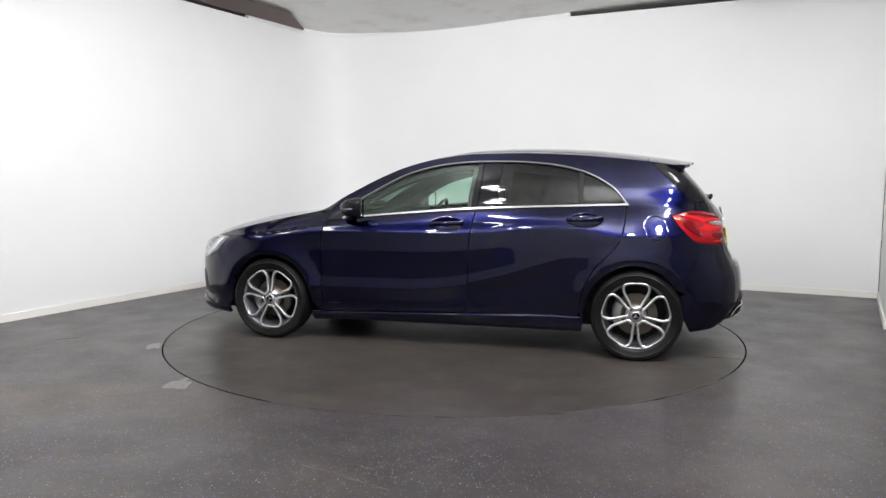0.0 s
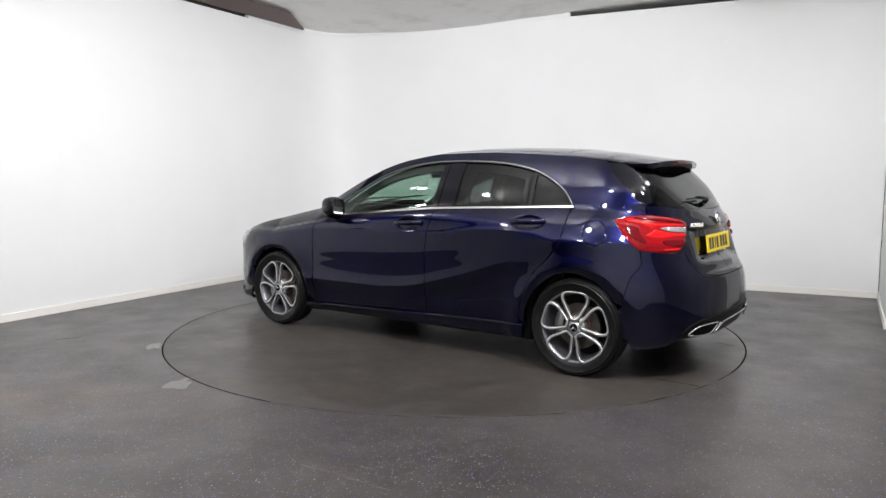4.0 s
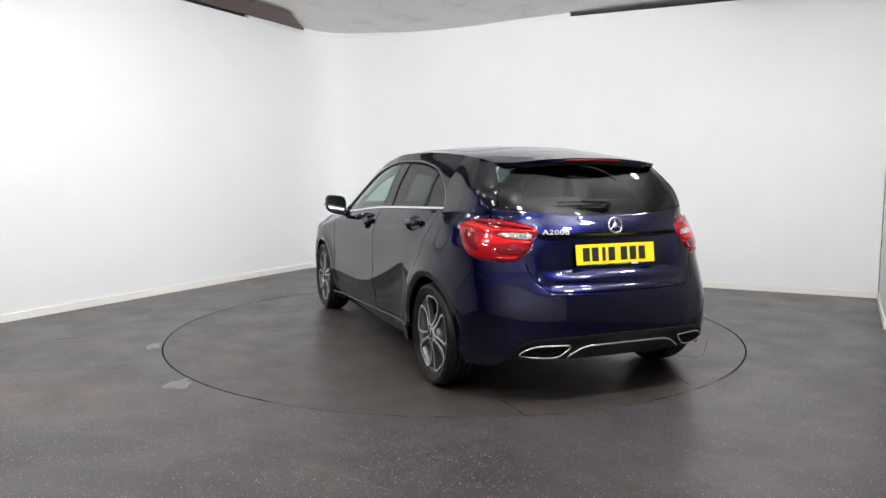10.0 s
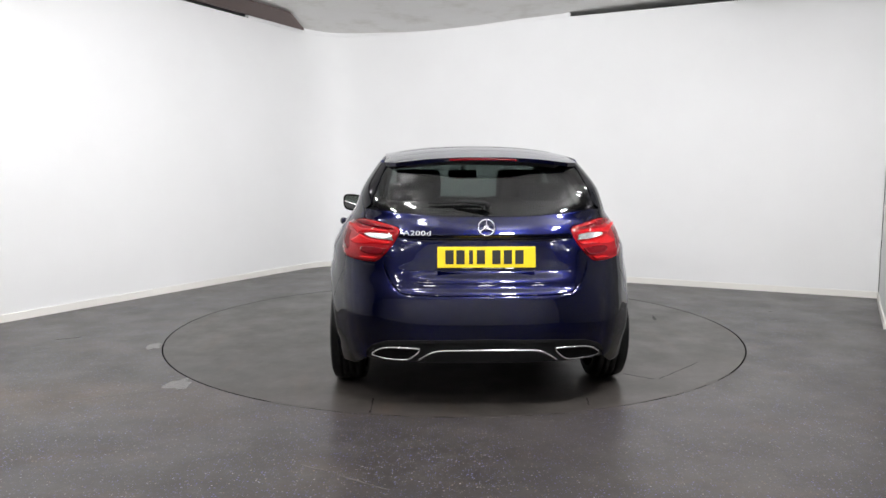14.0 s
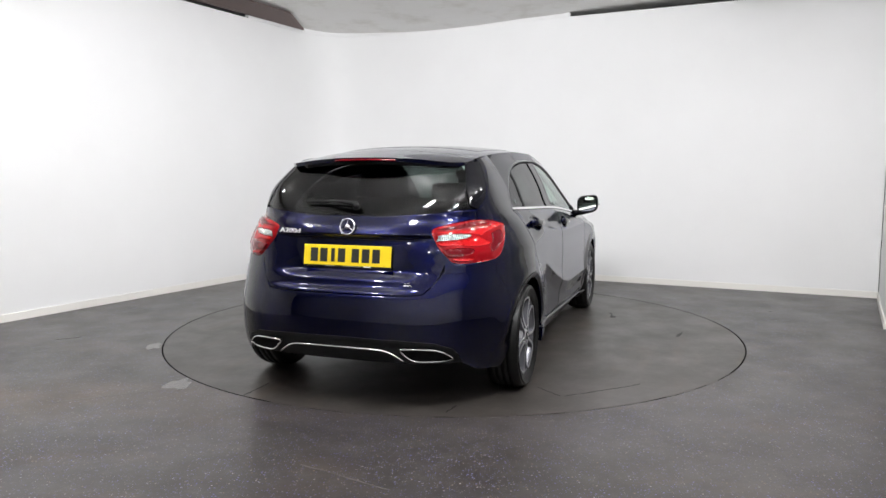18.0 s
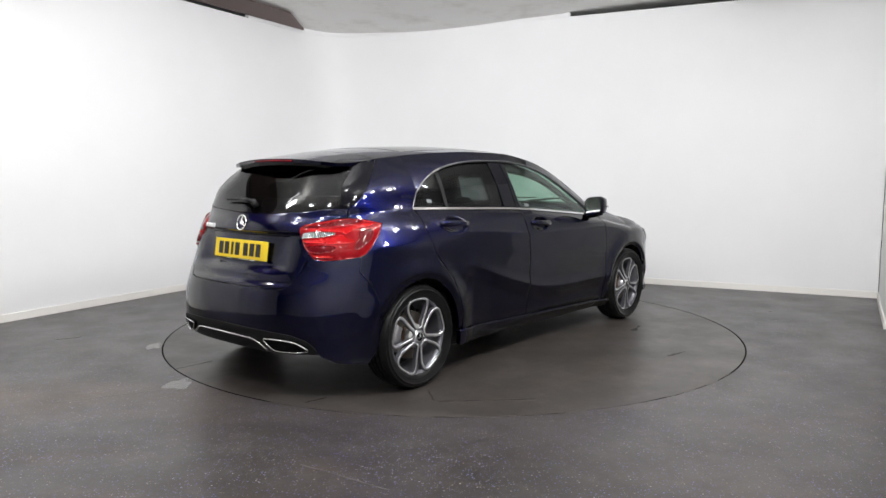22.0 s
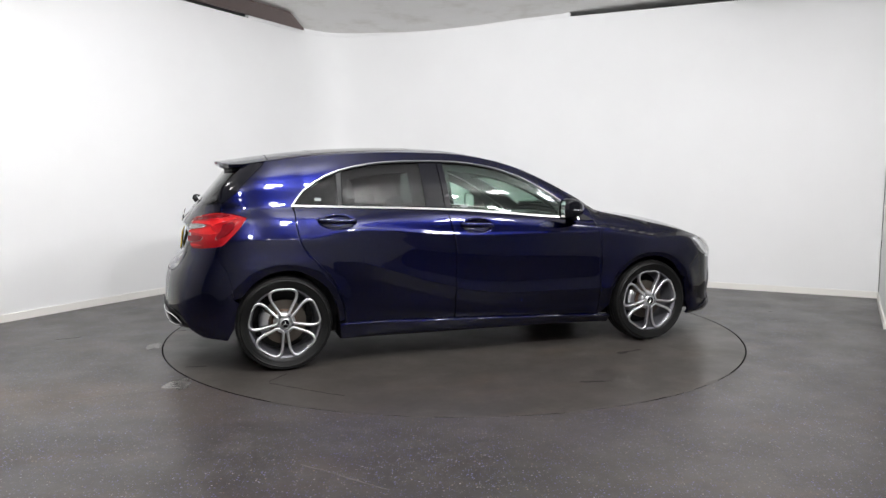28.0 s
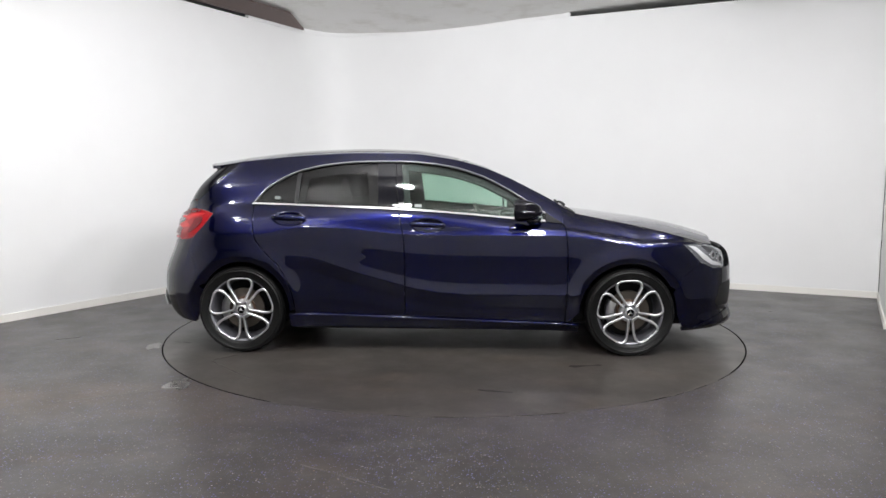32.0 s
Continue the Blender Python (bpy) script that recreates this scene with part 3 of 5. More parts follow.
def inside(px, py, poly):
    poly = np.asarray(poly)
    x0, y0 = poly[:, 0], poly[:, 1]
    x1, y1 = np.roll(x0, -1), np.roll(y0, -1)
    px, py = np.asarray(px)[:, None], np.asarray(py)[:, None]
    dy = np.where(np.abs(y1 - y0) < 1e-12, 1e-12, y1 - y0)
    hit = ((y0 > py) != (y1 > py)) & (px < (x1 - x0) * (py - y0) / dy + x0)
    return hit.sum(1) % 2 == 1


def densify(poly, step):
    out = []
    for (a, b), (c, d) in zip(poly, list(poly[1:]) + [poly[0]]):
        k = max(1, int(math.hypot(c - a, d - b) / step))
        out += [(a + (c - a) * i / k, b + (d - b) * i / k) for i in range(k)]
    return out


def skin(name, surface, outline, mat, parent, holes=(), lift=0.0, depth=0.02, grid=(0.035, 0.025), label="", sides=(1,), back=None, swell=0.0, edge_back=False):
    """A panel cut from a body surface along an outline in its own two coordinates.
    lift sets it proud, depth is its thickness, swell domes it; sides=(1, -1) joins both halves across the car's middle."""
    loops = [densify(outline, 0.03)] + [densify(h, 0.03) for h in holes]
    lo, hi = np.min(loops[0], 0), np.max(loops[0], 0)
    ga, gb = np.arange(lo[0] + grid[0] / 2, hi[0], grid[0]), np.arange(lo[1] + grid[1] / 2, hi[1], grid[1])
    pts = np.array([(a + (0.25 * grid[0] if j % 2 else -0.25 * grid[0]), b) for j, b in enumerate(gb) for a in ga]).reshape(-1, 2)
    edge = np.array([p for q in loops for p in q])
    if len(pts):
        keep = inside(pts[:, 0], pts[:, 1], loops[0])
        for h in loops[1:]:
            keep &= ~inside(pts[:, 0], pts[:, 1], h)
        pts = pts[keep]
    if len(pts):
        far = ((pts[:, None, :] - edge[None, :, :]) ** 2).sum(2).min(1) > (0.4 * min(grid)) ** 2
        pts = pts[far]
    # painted panels get a rolled edge: a ring of points just inside the rim, with the rim's normals turned outwards
    outward = {}
    if mat is PAINT and swell == 0.0:
        ring, at = [], 0
        for li, q in enumerate(loops):
            q = np.array(q)
            d = np.roll(q, -1, 0) - np.roll(q, 1, 0)
            area = np.sum(q[:, 0] * np.roll(q[:, 1], -1) - np.roll(q[:, 0], -1) * q[:, 1])
            o = np.stack([d[:, 1], -d[:, 0]], 1) * (1 if (area > 0) == (li == 0) else -1)
            o /= np.maximum(np.linalg.norm(o, axis=1), 1e-9)[:, None]
            for i, (p, v) in enumerate(zip(q, o)):
                outward[at + i] = v
                ring.append(p - v * 0.0045)
            at += len(q)
        ring = np.array(ring)
        ok_r = inside(ring[:, 0], ring[:, 1], loops[0])
        for h in loops[1:]:
            ok_r &= ~inside(ring[:, 0], ring[:, 1], h)
        ok_r &= ((ring[:, None, :] - edge[None, :, :]) ** 2).sum(2).min(1) > 0.0036 ** 2
        pts = np.concatenate([pts.reshape(-1, 2), ring[ok_r]])
    verts = [Vector(p) for p in edge] + [Vector(p) for p in pts]
    edges, base = [], 0
    for q in loops:
        edges += [(base + i, base + (i + 1) % len(q)) for i in range(len(q))]
        base += len(q)
    vs, es, fs, *_ = delaunay_2d_cdt(verts, edges, [], 0, 1e-7)
    va = np.array([(v.x, v.y) for v in vs])
    tri = np.array([f for f in fs])
    cen = va[tri].mean(1)
    ok = inside(cen[:, 0], cen[:, 1], loops[0])
    for h in loops[1:]:
        ok &= ~inside(cen[:, 0], cen[:, 1], h)
    tri = tri[ok]
    e_loop = np.array(loops[0])
    rim = {}
    for t in tri:
        for k in range(3):
            a, b = int(t[k]), int(t[(k + 1) % 3])
            rim[(a, b)] = rim.get((a, b), 0) + 1
    border = [(a, b) for (a, b) in rim if (b, a) not in rim]
    co, no, faces, fn = [], [], [], []
    for s in sides:
        start = len(co)
        P, N = [], []
        rolled = []
        for vi, (a, b) in enumerate(va):
            p, n = surface(a, b), normal_of(surface, a, b)
            tilt = Vector((0, 0, 0))
            if vi in outward and (len(sides) == 1 or abs(p.y) > 0.003):
                ox, oy = outward[vi]
                tilt = (surface(a + 0.002 * ox, b + 0.002 * oy) - p).normalized() * 0.22
            rolled.append((n + tilt).normalized())
            if swell:
                dist = np.sqrt(((e_loop - (a, b)) ** 2).sum(1).min())
                p = p + n * (swell * smooth01(dist / 0.05))
            P.append(p + n * lift)
            N.append(n)
        flip = Vector((1, s, 1))
        cnt = len(P)
        P2 = [p - n * depth for p, n in zip(P, N)]
        co += [Vector((p.x, p.y * s, p.z)) for p in P + P2]
        no += [Vector((n.x, n.y * s, n.z)) for n in rolled] + [Vector((-n.x, -n.y * s, -n.z)) for n in N]
        for t in tri:
            t = [int(i) for i in t]
            g = (P[t[1]] - P[t[0]]).cross(P[t[2]] - P[t[0]])
            right = (g.dot(N[t[0]]) > 0) == (s > 0)
            faces.append(tuple(start + i for i in (t if right else t[::-1])))
            fn.append(0)
            faces.append(tuple(start + cnt + i for i in (t[::-1] if right else t)))
            fn.append(1)
        for a, b in border:
            faces.append((start + a, start + b, start + cnt + b, start + cnt + a))
            fn.append(2)
    me = bpy.data.meshes.new(name)
    me.from_pydata(co, [], faces)
    me.materials.append(mat)
    me.materials.append(back or mat)
    me.polygons.foreach_set("use_smooth", [k != 2 for k in fn])
    me.polygons.foreach_set("material_index", [1 if k == 1 or (k == 2 and edge_back) else 0 for k in fn])
    me.update()
    loops_n = []
    for poly, k in zip(me.polygons, fn):
        for vi in poly.vertices:
            loops_n.append(tuple(no[vi]) if k != 2 else tuple(poly.normal))
    if swell == 0.0:
        me.normals_split_custom_set(loops_n)
    ob = new(name, me)
    ob.parent = parent
    if label:
        tagged(ob, label)
    return ob

# ---- the car: parts ----
car = new("car")
tagged(car, "dark blue metallic five-door hatchback parked on the turntable", "car")


def arch(cx, r=0.349, z=0.300, a0=180.0, a1=0.0, n=22):
    return [(cx + r * math.cos(radians(a0 + (a1 - a0) * i / n)), z + r * math.sin(radians(a0 + (a1 - a0) * i / n))) for i in range(n + 1)]


G = 0.0035  # half a shut line
WINDOW_TOP = [(-1.312, 1.046), (-1.205, 1.145), (-1.085, 1.225), (-0.962, 1.278), (-0.80, 1.316), (-0.60, 1.339), (-0.36, 1.345), (-0.12, 1.339), (0.12, 1.306), (0.32, 1.246), (0.48, 1.168), (0.62, 1.085), (0.75, 1.0), (0.86, 0.925)]
win_top = rounded(WINDOW_TOP, 4)


def belt_line(x0, x1, up=0.0, step=0.08):
    k = max(2, int(abs(x1 - x0) / step))
    return [(x0 + (x1 - x0) * i / k, belt_z(x0 + (x1 - x0) * i / k) + up) for i in range(k + 1)]


def rail_line(x0, x1, step=0.06):
    k = max(2, int(abs(x1 - x0) / step))
    return [(u_of(rail_z(x), x=x), rail_z(x)) for x in [x0 + (x1 - x0) * i / k for i in range(k + 1)]]


# door edges as (x, z)
FD_FRONT = [(0.885, 0.915), (0.905, 0.86), (0.918, 0.70), (0.917, 0.45), (0.906, sill_z(0.9) + 0.003)]
B_SEAM = [(-0.245, 1.003), (-0.225, 0.90), (-0.207, 0.80), (-0.198, 0.60), (-0.199, sill_z(-0.2) + 0.003)]
RD_REAR = [(-1.285, 1.036), (-1.272, 0.92), (-1.235, 0.80), (-1.15, 0.70), (-1.07, 0.615), (-1.005, 0.49), (-0.975, 0.39), (-0.965, sill_z(-0.965) + 0.003)]


def tail_outline(grow=0.0):
    """The rear lamp's outline, from its tip on the flank to its inner end on the tailgate."""
    pts = [(u_of(0.976, x=-1.562), 0.976), (u_of(0.997, x=-1.64), 0.996), (u_of(1.004, x=-1.72), 1.004), (u_of(0.998, y=0.60), 0.996), (u_of(0.968, y=0.475), 0.966),
           (u_of(0.93, y=0.466), 0.93), (u_of(0.87, y=0.500), 0.87), (u_of(0.81, y=0.555), 0.81), (u_of(0.785, y=0.59), 0.785), (u_of(0.78, y=0.66), 0.782), (u_of(0.80, x=-1.725), 0.800),
           (u_of(0.85, x=-1.665), 0.85), (u_of(0.92, x=-1.60), 0.92)]
    c = np.mean(pts, 0)
    return [tuple(np.array(p) + (np.array(p) - c) / np.linalg.norm(np.array(p) - c) * grow) for p in pts]


FIN_EDGE = [(u_of(z, x=x), z) for x, z in ((-1.435, 1.322), (-1.462, 1.292), (-1.515, 1.24), (-1.575, 1.18), (-1.63, 1.12), (-1.678, 1.082), (-1.705, 1.060))]


def glass_y(z):
    return 0.625 - 0.36 * (z - 1.075)


tail = tail_outline(0.004)
tips = tail_outline(0.0)

# flank openings
FUEL_C = (u_of(0.90, x=-1.46), 0.895)
fuel = [(FUEL_C[0] + 0.082 * math.cos(a), FUEL_C[1] + 0.082 * math.sin(a)) for a in np.linspace(0, 2 * math.pi, 28, endpoint=False)]
fuel_in = [(FUEL_C[0] + 0.077 * math.cos(a), FUEL_C[1] + 0.077 * math.sin(a)) for a in np.linspace(0, 2 * math.pi, 28, endpoint=False)]

# seam between quarter panel and rear bumper: from the lamp's lower edge to the wheel arch
seam_u = [(u_of(0.805, x=-1.79), 0.806), (u_of(0.72, x=-1.74), 0.72), (u_of(0.64, x=-1.69), 0.64), (u_of(0.56, x=-1.668), 0.56), (u_of(0.47, x=-1.6565), 0.47)]
arch_rear_open = arch(-AXLE)
arch_front_open = arch(AXLE)

# tailgate outline on the left half: centre top under the glass, round the lamp, bottom seam
tg_seam = [(u_of(0.90, y=0.47), 0.90), (u_of(0.785, y=0.545), 0.785), (u_of(0.70, y=0.515), 0.70), (u_of(0.65, y=0.47), 0.65), (u_of(0.625, y=0.40), 0.625), (U_TAIL, 0.622)]


def quarter_outline():
    return (rail_line(0.895, -1.42) + FIN_EDGE + [(u_of(1.045, x=-1.712), 1.045), (u_of(1.012, x=-1.716), 1.012)]
            + [tail[2], tail[1], tail[0], tail[12], tail[11], tail[10]]
            + [(p[0] + 0.0016, p[1]) for p in seam_u[1:]]
            + [q for q in arch_rear_open if q[1] > 0.47 or (q[0] > -1.3 and q[1] > 0.29)]
            + [(x - G, z) for x, z in rounded(RD_REAR, 4)[::-1] if z > 0.29 and z < 1.03]
            + belt_line(-1.312, -1.312, 0.0)[:1]
            + win_top + [(0.885, 0.918)])


BACK = TRIM
for s in (1, -1):
    left = s > 0
    # body side: roof rail, pillars and rear quarter
    q = quarter_outline()
    skin("rear_quarter", wall_at, q, PAINT, car, holes=[fuel] if left else [], sides=(s,), back=BACK, grid=(0.022, 0.013))
    if left:
        skin("fuel_flap", wall_at, fuel_in, PAINT, car, sides=(s,), lift=0.0005)
    # doors
    fd = belt_line(0.885, -0.245, -0.002) + rounded(B_SEAM, 4)[1:] + rounded(FD_FRONT[::-1], 4)[:-1]
    fd = [(x - G if x > 0.6 and z < 0.91 else x + G if x < 0 and z < 1.0 else x, z) for x, z in fd]
    door = skin("front_door", wall_at, fd, PAINT, car, sides=(s,), back=BACK, grid=(0.017, 0.010))
    rd = belt_line(-0.245, -1.285, -0.002) + rounded(RD_REAR, 4)[1:] + rounded(B_SEAM[::-1], 4)[:-1]
    rd = [(x - G if x > -0.6 and z < 1.0 else x + G if z < 1.03 and x < -0.9 else x, z) for x, z in rd]
    door2 = skin("rear_door", wall_at, rd, PAINT, car, sides=(s,), back=BACK, grid=(0.017, 0.010))
    # front wing
    wing = (rail_line(0.895, 1.86)
            + [(u_of(0.74, x=1.735), 0.742), (u_of(0.685, x=1.79), 0.686), (u_of(0.655, x=1.82), 0.653), (u_of(0.62, x=1.785), 0.622), (u_of(0.55, x=1.70), 0.55), (u_of(0.47, x=1.655), 0.47)]
            + [p for p in arch_front_open[::-1] if p[1] > 0.29 and p[0] < AXLE + 0.30]
            + [(x + G, z) for x, z in rounded(FD_FRONT[::-1], 4)])
    skin("front_wing", wall_at, wing, PAINT, car, sides=(s,), back=BLACK_PLASTIC, grid=(0.022, 0.014))
    # sill
    sill = [(1.004, sill_z(1.0)), (-1.002, sill_z(-1.0)), (-0.995, 0.197), (1.0, 0.172)]
    skin("side_sill", wall_at, sill, PAINT, car, sides=(s,), depth=0.03, lift=0.016, grid=(0.03, 0.010))
    # rounded upper edge of the sill
    bm = bmesh.new()
    tube(bm, [Vector((x, (side_y(x, sill_z(x)) + 0.009) * s, sill_z(x) - 0.003)) for x in np.linspace(-0.998, 1.0, 40)], 0.0085, 12)
    part("sill_edge", bm, PAINT, car, smooth=True)
# bumpers and tailgate, both halves in one skin
rb = ([(U_TAIL, 0.616)] + [(a + 0.0, b - 0.006) for a, b in rounded(tg_seam[::-1], 3)[1:]][:14]
      + [(tail[8][0], tail[8][1] - 0.002), tail[9], (tail[10][0] - 0.004, tail[10][1])]
      + [(p[0] - 0.0016, p[1]) for p in seam_u[1:]]
      + [p for p in arch_rear_open if p[0] < -1.60 and p[1] < 0.47][::-1]
      + [(u_of(0.21, x=-1.70), 0.205), (u_of(0.22, y=0.70), 0.218), (u_of(0.26, y=0.645), 0.262), (u_of(0.31, y=0.632), 0.312), (u_of(0.35, y=0.60), 0.348), (u_of(0.372, y=0.53), 0.374), (u_of(0.38, y=0.35), 0.382), (U_TAIL, 0.388)])
skin("rear_bumper", wall_at, rb, PAINT, car, sides=(1, -1), back=BACK, grid=(0.022, 0.011))
tg = ([(U_TAIL, 1.022)] + [(u_of(1.028, y=0.2), 1.023), (u_of(1.04, y=0.45), 1.038), (u_of(1.055, y=0.58), 1.054), (u_of(1.058, x=-1.708) - 0.002, 1.058), (u_of(1.045, x=-1.715) - 0.004, 1.045), (u_of(1.010, x=-1.72) - 0.004, 1.010)]
      + [tail[3], tail[4], tail[5], tail[6], tail[7]] + rounded(tg_seam[1:], 3)[1:])
skin("tailgate", wall_at, tg, PAINT, car, sides=(1, -1), back=BACK, grid=(0.022, 0.016))
fb = ([(U_NOSE, 0.60), (u_of(0.60, x=2.10), 0.60), (u_of(0.60, x=2.03), 0.597), (u_of(0.60, x=1.93), 0.601), (u_of(0.65, x=1.823), 0.650), (u_of(0.62, x=1.788), 0.620)]
      + [(u_of(0.55, x=1.703), 0.55), (u_of(0.47, x=1.6575), 0.47)] + [p for p in arch_front_open if p[0] > AXLE + 0.29 and p[1] < 0.47]
      + [(u_of(0.20, x=1.72), 0.175), (u_of(0.20, x=1.9), 0.178), (U_NOSE, 0.195)])
skin("front_bumper", wall_at, fb, PAINT, car, sides=(1, -1), back=BLACK_PLASTIC)
# bonnet and roof
bonnet = [(0.955, 0.99), (0.955, 0.0), (0.955, -0.99)] + [(x, -0.985) for x in np.arange(1.05, 2.0, 0.12)] + [(1.98, -0.9), (2.03, -0.5), (2.05, 0), (2.03, 0.5), (1.98, 0.9)] + [(x, 0.985) for x in np.arange(1.9, 1.0, -0.12)]
skin("bonnet", top_at, bonnet, PAINT, car, back=BLACK_PLASTIC, grid=(0.03, 0.05), depth=0.03)
roof = [(x, -1.0) for x in np.arange(0.19, -1.42, -0.09)] + [(-1.405, -1.0), (-1.405, 0.0), (-1.405, 1.0)] + [(x, 1.0) for x in np.arange(-1.34, 0.2, 0.09)] + [(0.22, 0.5), (0.235, 0.0), (0.22, -0.5)]
pano = [(0.16, 0.80), (0.17, 0.0), (0.16, -0.80), (-0.42, -0.84), (-0.42, 0.84)]
pano2 = [(-0.44, 0.84), (-0.44, -0.84), (-1.10, -0.84), (-1.12, 0.0), (-1.10, 0.84)]
skin("roof", top_at, roof, PAINT, car, back=HEADLINER, grid=(0.05, 0.06), depth=0.03)
skin("roof_glass", top_at, pano, BLACK_GLOSS, car, lift=0.0012, depth=0.003, grid=(0.06, 0.08), label="gloss black glass roof panel")
skin("roof_glass", top_at, pano2, BLACK_GLOSS, car, lift=0.0012, depth=0.003, grid=(0.06, 0.08), label="gloss black glass roof panel")
spoiler = [(-1.411, 1.0), (-1.411, 0.0), (-1.411, -1.0), (-1.50, -1.03), (-1.58, -1.03), (-1.655, -0.95), (-1.69, -0.80), (-1.725, -0.4), (-1.735, 0.0), (-1.725, 0.4), (-1.69, 0.80), (-1.655, 0.95), (-1.58, 1.03), (-1.50, 1.03)]
spoil = skin("roof_spoiler", top_at, spoiler, PAINT, car, grid=(0.03, 0.06), depth=0.022)
under = [(-1.43, 0.93), (-1.43, -0.93), (-1.58, -0.95), (-1.66, -0.8), (-1.70, -0.35), (-1.705, 0.0), (-1.70, 0.35), (-1.66, 0.8), (-1.58, 0.95)]
skin("spoiler_underside", top_at, under, BLACK_PLASTIC, spoil, grid=(0.05, 0.08), lift=-0.0225, depth=0.02)
# windscreen, and the rails beside it
ws = [(0.245, 0.5), (0.25, 0), (0.245, -0.5), (0.20, -0.99)] + [(x, -0.99) for x in np.arange(0.28, 0.9, 0.1)] + [(0.94, -0.9), (0.95, 0), (0.94, 0.9)] + [(x, 0.99) for x in np.arange(0.88, 0.25, -0.1)] + [(0.20, 0.99)]
skin("windscreen", top_at, ws, GREEN_GLASS, car, depth=0.004, grid=(0.06, 0.08), label="green tinted windscreen")
# rear window
rg = [(U_TAIL, 1.026), (u_of(1.03, y=0.2), 1.027), (u_of(1.045, y=0.45), 1.043), (u_of(1.06, y=0.58), 1.059)] + [(u_of(z, y=glass_y(z)), z) for z in (1.075, 1.15, 1.21, 1.27)] + [(u_of(1.31, y=0.515), 1.312), (U_TAIL, 1.316)]
skin("rear_window", wall_at, rg, PRIVACY, car, sides=(1, -1), depth=0.004, lift=-0.004, label="dark privacy glass rear window")
for s in (1, -1):
    fin = [(u_of(z, y=glass_y(z) + 0.003), z) for z in (1.318, 1.285, 1.21, 1.15, 1.08)] + [(a - 0.003, b) for a, b in FIN_EDGE[::-1]]
    skin("window_fin", wall_at, fin, BLACK_GLOSS, car, sides=(s,), label="gloss black trim beside the rear window")
    # side glass
    top = [(x, z - 0.016) for x, z in win_top]

    def span(x0, x1):
        return [(x, z) for x, z in top if x0 < x < x1]

    def top_z(x):
        xs = [p[0] for p in top]
        return float(np.interp(x, xs, [p[1] for p in top]))
    frontw = [(-0.215, belt_z(-0.215) + 0.016), (-0.245, top_z(-0.245))] + span(-0.245, 0.80) + [(0.80, top_z(0.80))] + belt_line(0.80, -0.215, 0.016)[:-1]
    skin("front_side_window", wall_at, frontw, GREEN_GLASS, car, sides=(s,), lift=-0.010, depth=0.004)
    rearw = [(-0.955, belt_z(-0.955) + 0.016), (-0.945, top_z(-0.945))] + span(-0.945, -0.40) + [(-0.40, top_z(-0.40))] + belt_line(-0.385, -0.955, 0.016)[:-1]
    skin("rear_side_window", wall_at, rearw, PRIVACY, car, sides=(s,), lift=-0.010, depth=0.004)
    qw = span(-1.29, -0.975) + [(-0.975, top_z(-0.975))] + belt_line(-0.98, -1.27, 0.016)
    skin("quarter_window", wall_at, qw, PRIVACY, car, sides=(s,), lift=-0.010, depth=0.004)
    for b0, b1, t0, t1 in ((-0.205, -0.247, -0.235, -0.272), (-0.254, -0.388, -0.279, -0.405)):
        bp = [(b0, belt_z(b0) + 0.012), (t0, top_z(t0)), (t1, top_z(t1)), (b1, belt_z(b1) + 0.012)]
        skin("b_pillar", wall_at, bp, BLACK_GLOSS, car, sides=(s,), lift=-0.004, label="gloss black door pillar")
    dp = [(-0.958, belt_z(-0.96) + 0.012), (-0.948, top_z(-0.948)), (-0.978, top_z(-0.978)), (-0.984, belt_z(-0.98) + 0.012)]
    skin("window_divider", wall_at, dp, BLACK_PLASTIC, car, sides=(s,), lift=-0.006)
    if s < 0:
        for a, b, lo in ((-0.135, -0.085, 0.030), (-1.13, -1.09, 0.045)):
            skin("window_sticker", wall_at, [(a, belt_z(a) + lo), (b, belt_z(b) + lo), (b, belt_z(b) + lo + 0.020), (a, belt_z(a) + lo + 0.020)], STICKER, car, sides=(s,), lift=-0.008, depth=0.002, label="small pale sticker in the window corner")
    # chrome round the side glass
    ch = [(x, z + 0.001) for x, z in win_top if x < 0.80] + [(x, z - 0.0065) for x, z in win_top[::-1] if x < 0.80]
    skin("window_trim", wall_at, ch, DULL, car, sides=(s,), lift=0.001, depth=0.012, grid=(0.05, 0.02), label="satin silver window surround")
    bl = belt_line(0.765, -1.30, 0.013) + belt_line(-1.315, 0.77, 0.0)
    skin("belt_trim", wall_at, bl, CHROME, car, sides=(s,), lift=0.004, depth=0.014, grid=(0.05, 0.02), label="bright chrome belt strip")
    # inner door frames round the openings
    inner_front = [(-0.165, belt_z(-0.165) + 0.04), (-0.19, top_z(-0.19) - 0.028)] + [(x, z - 0.032) for x, z in span(-0.14, 0.62)] + [(0.65, belt_z(0.65) + 0.04)] + belt_line(0.58, -0.14, 0.04)[:-1]
    inner_rear = [(-0.92, belt_z(-0.92) + 0.05), (-0.90, top_z(-0.90) - 0.04)] + [(x, z - 0.045) for x, z in span(-0.86, -0.50)] + [(-0.48, top_z(-0.48) - 0.04), (-0.46, belt_z(-0.46) + 0.05)] + belt_line(-0.50, -0.90, 0.05)
    skin("inner_frame", wall_at, [(x, z + 0.02) for x, z in win_top] + belt_line(0.84, -1.30, -0.03), TRIM, car, holes=[inner_front, inner_rear], sides=(s,), lift=-0.045, depth=0.02)
    # lamps
    t_out = rounded(tips + [tips[0]], 3)[:-1]
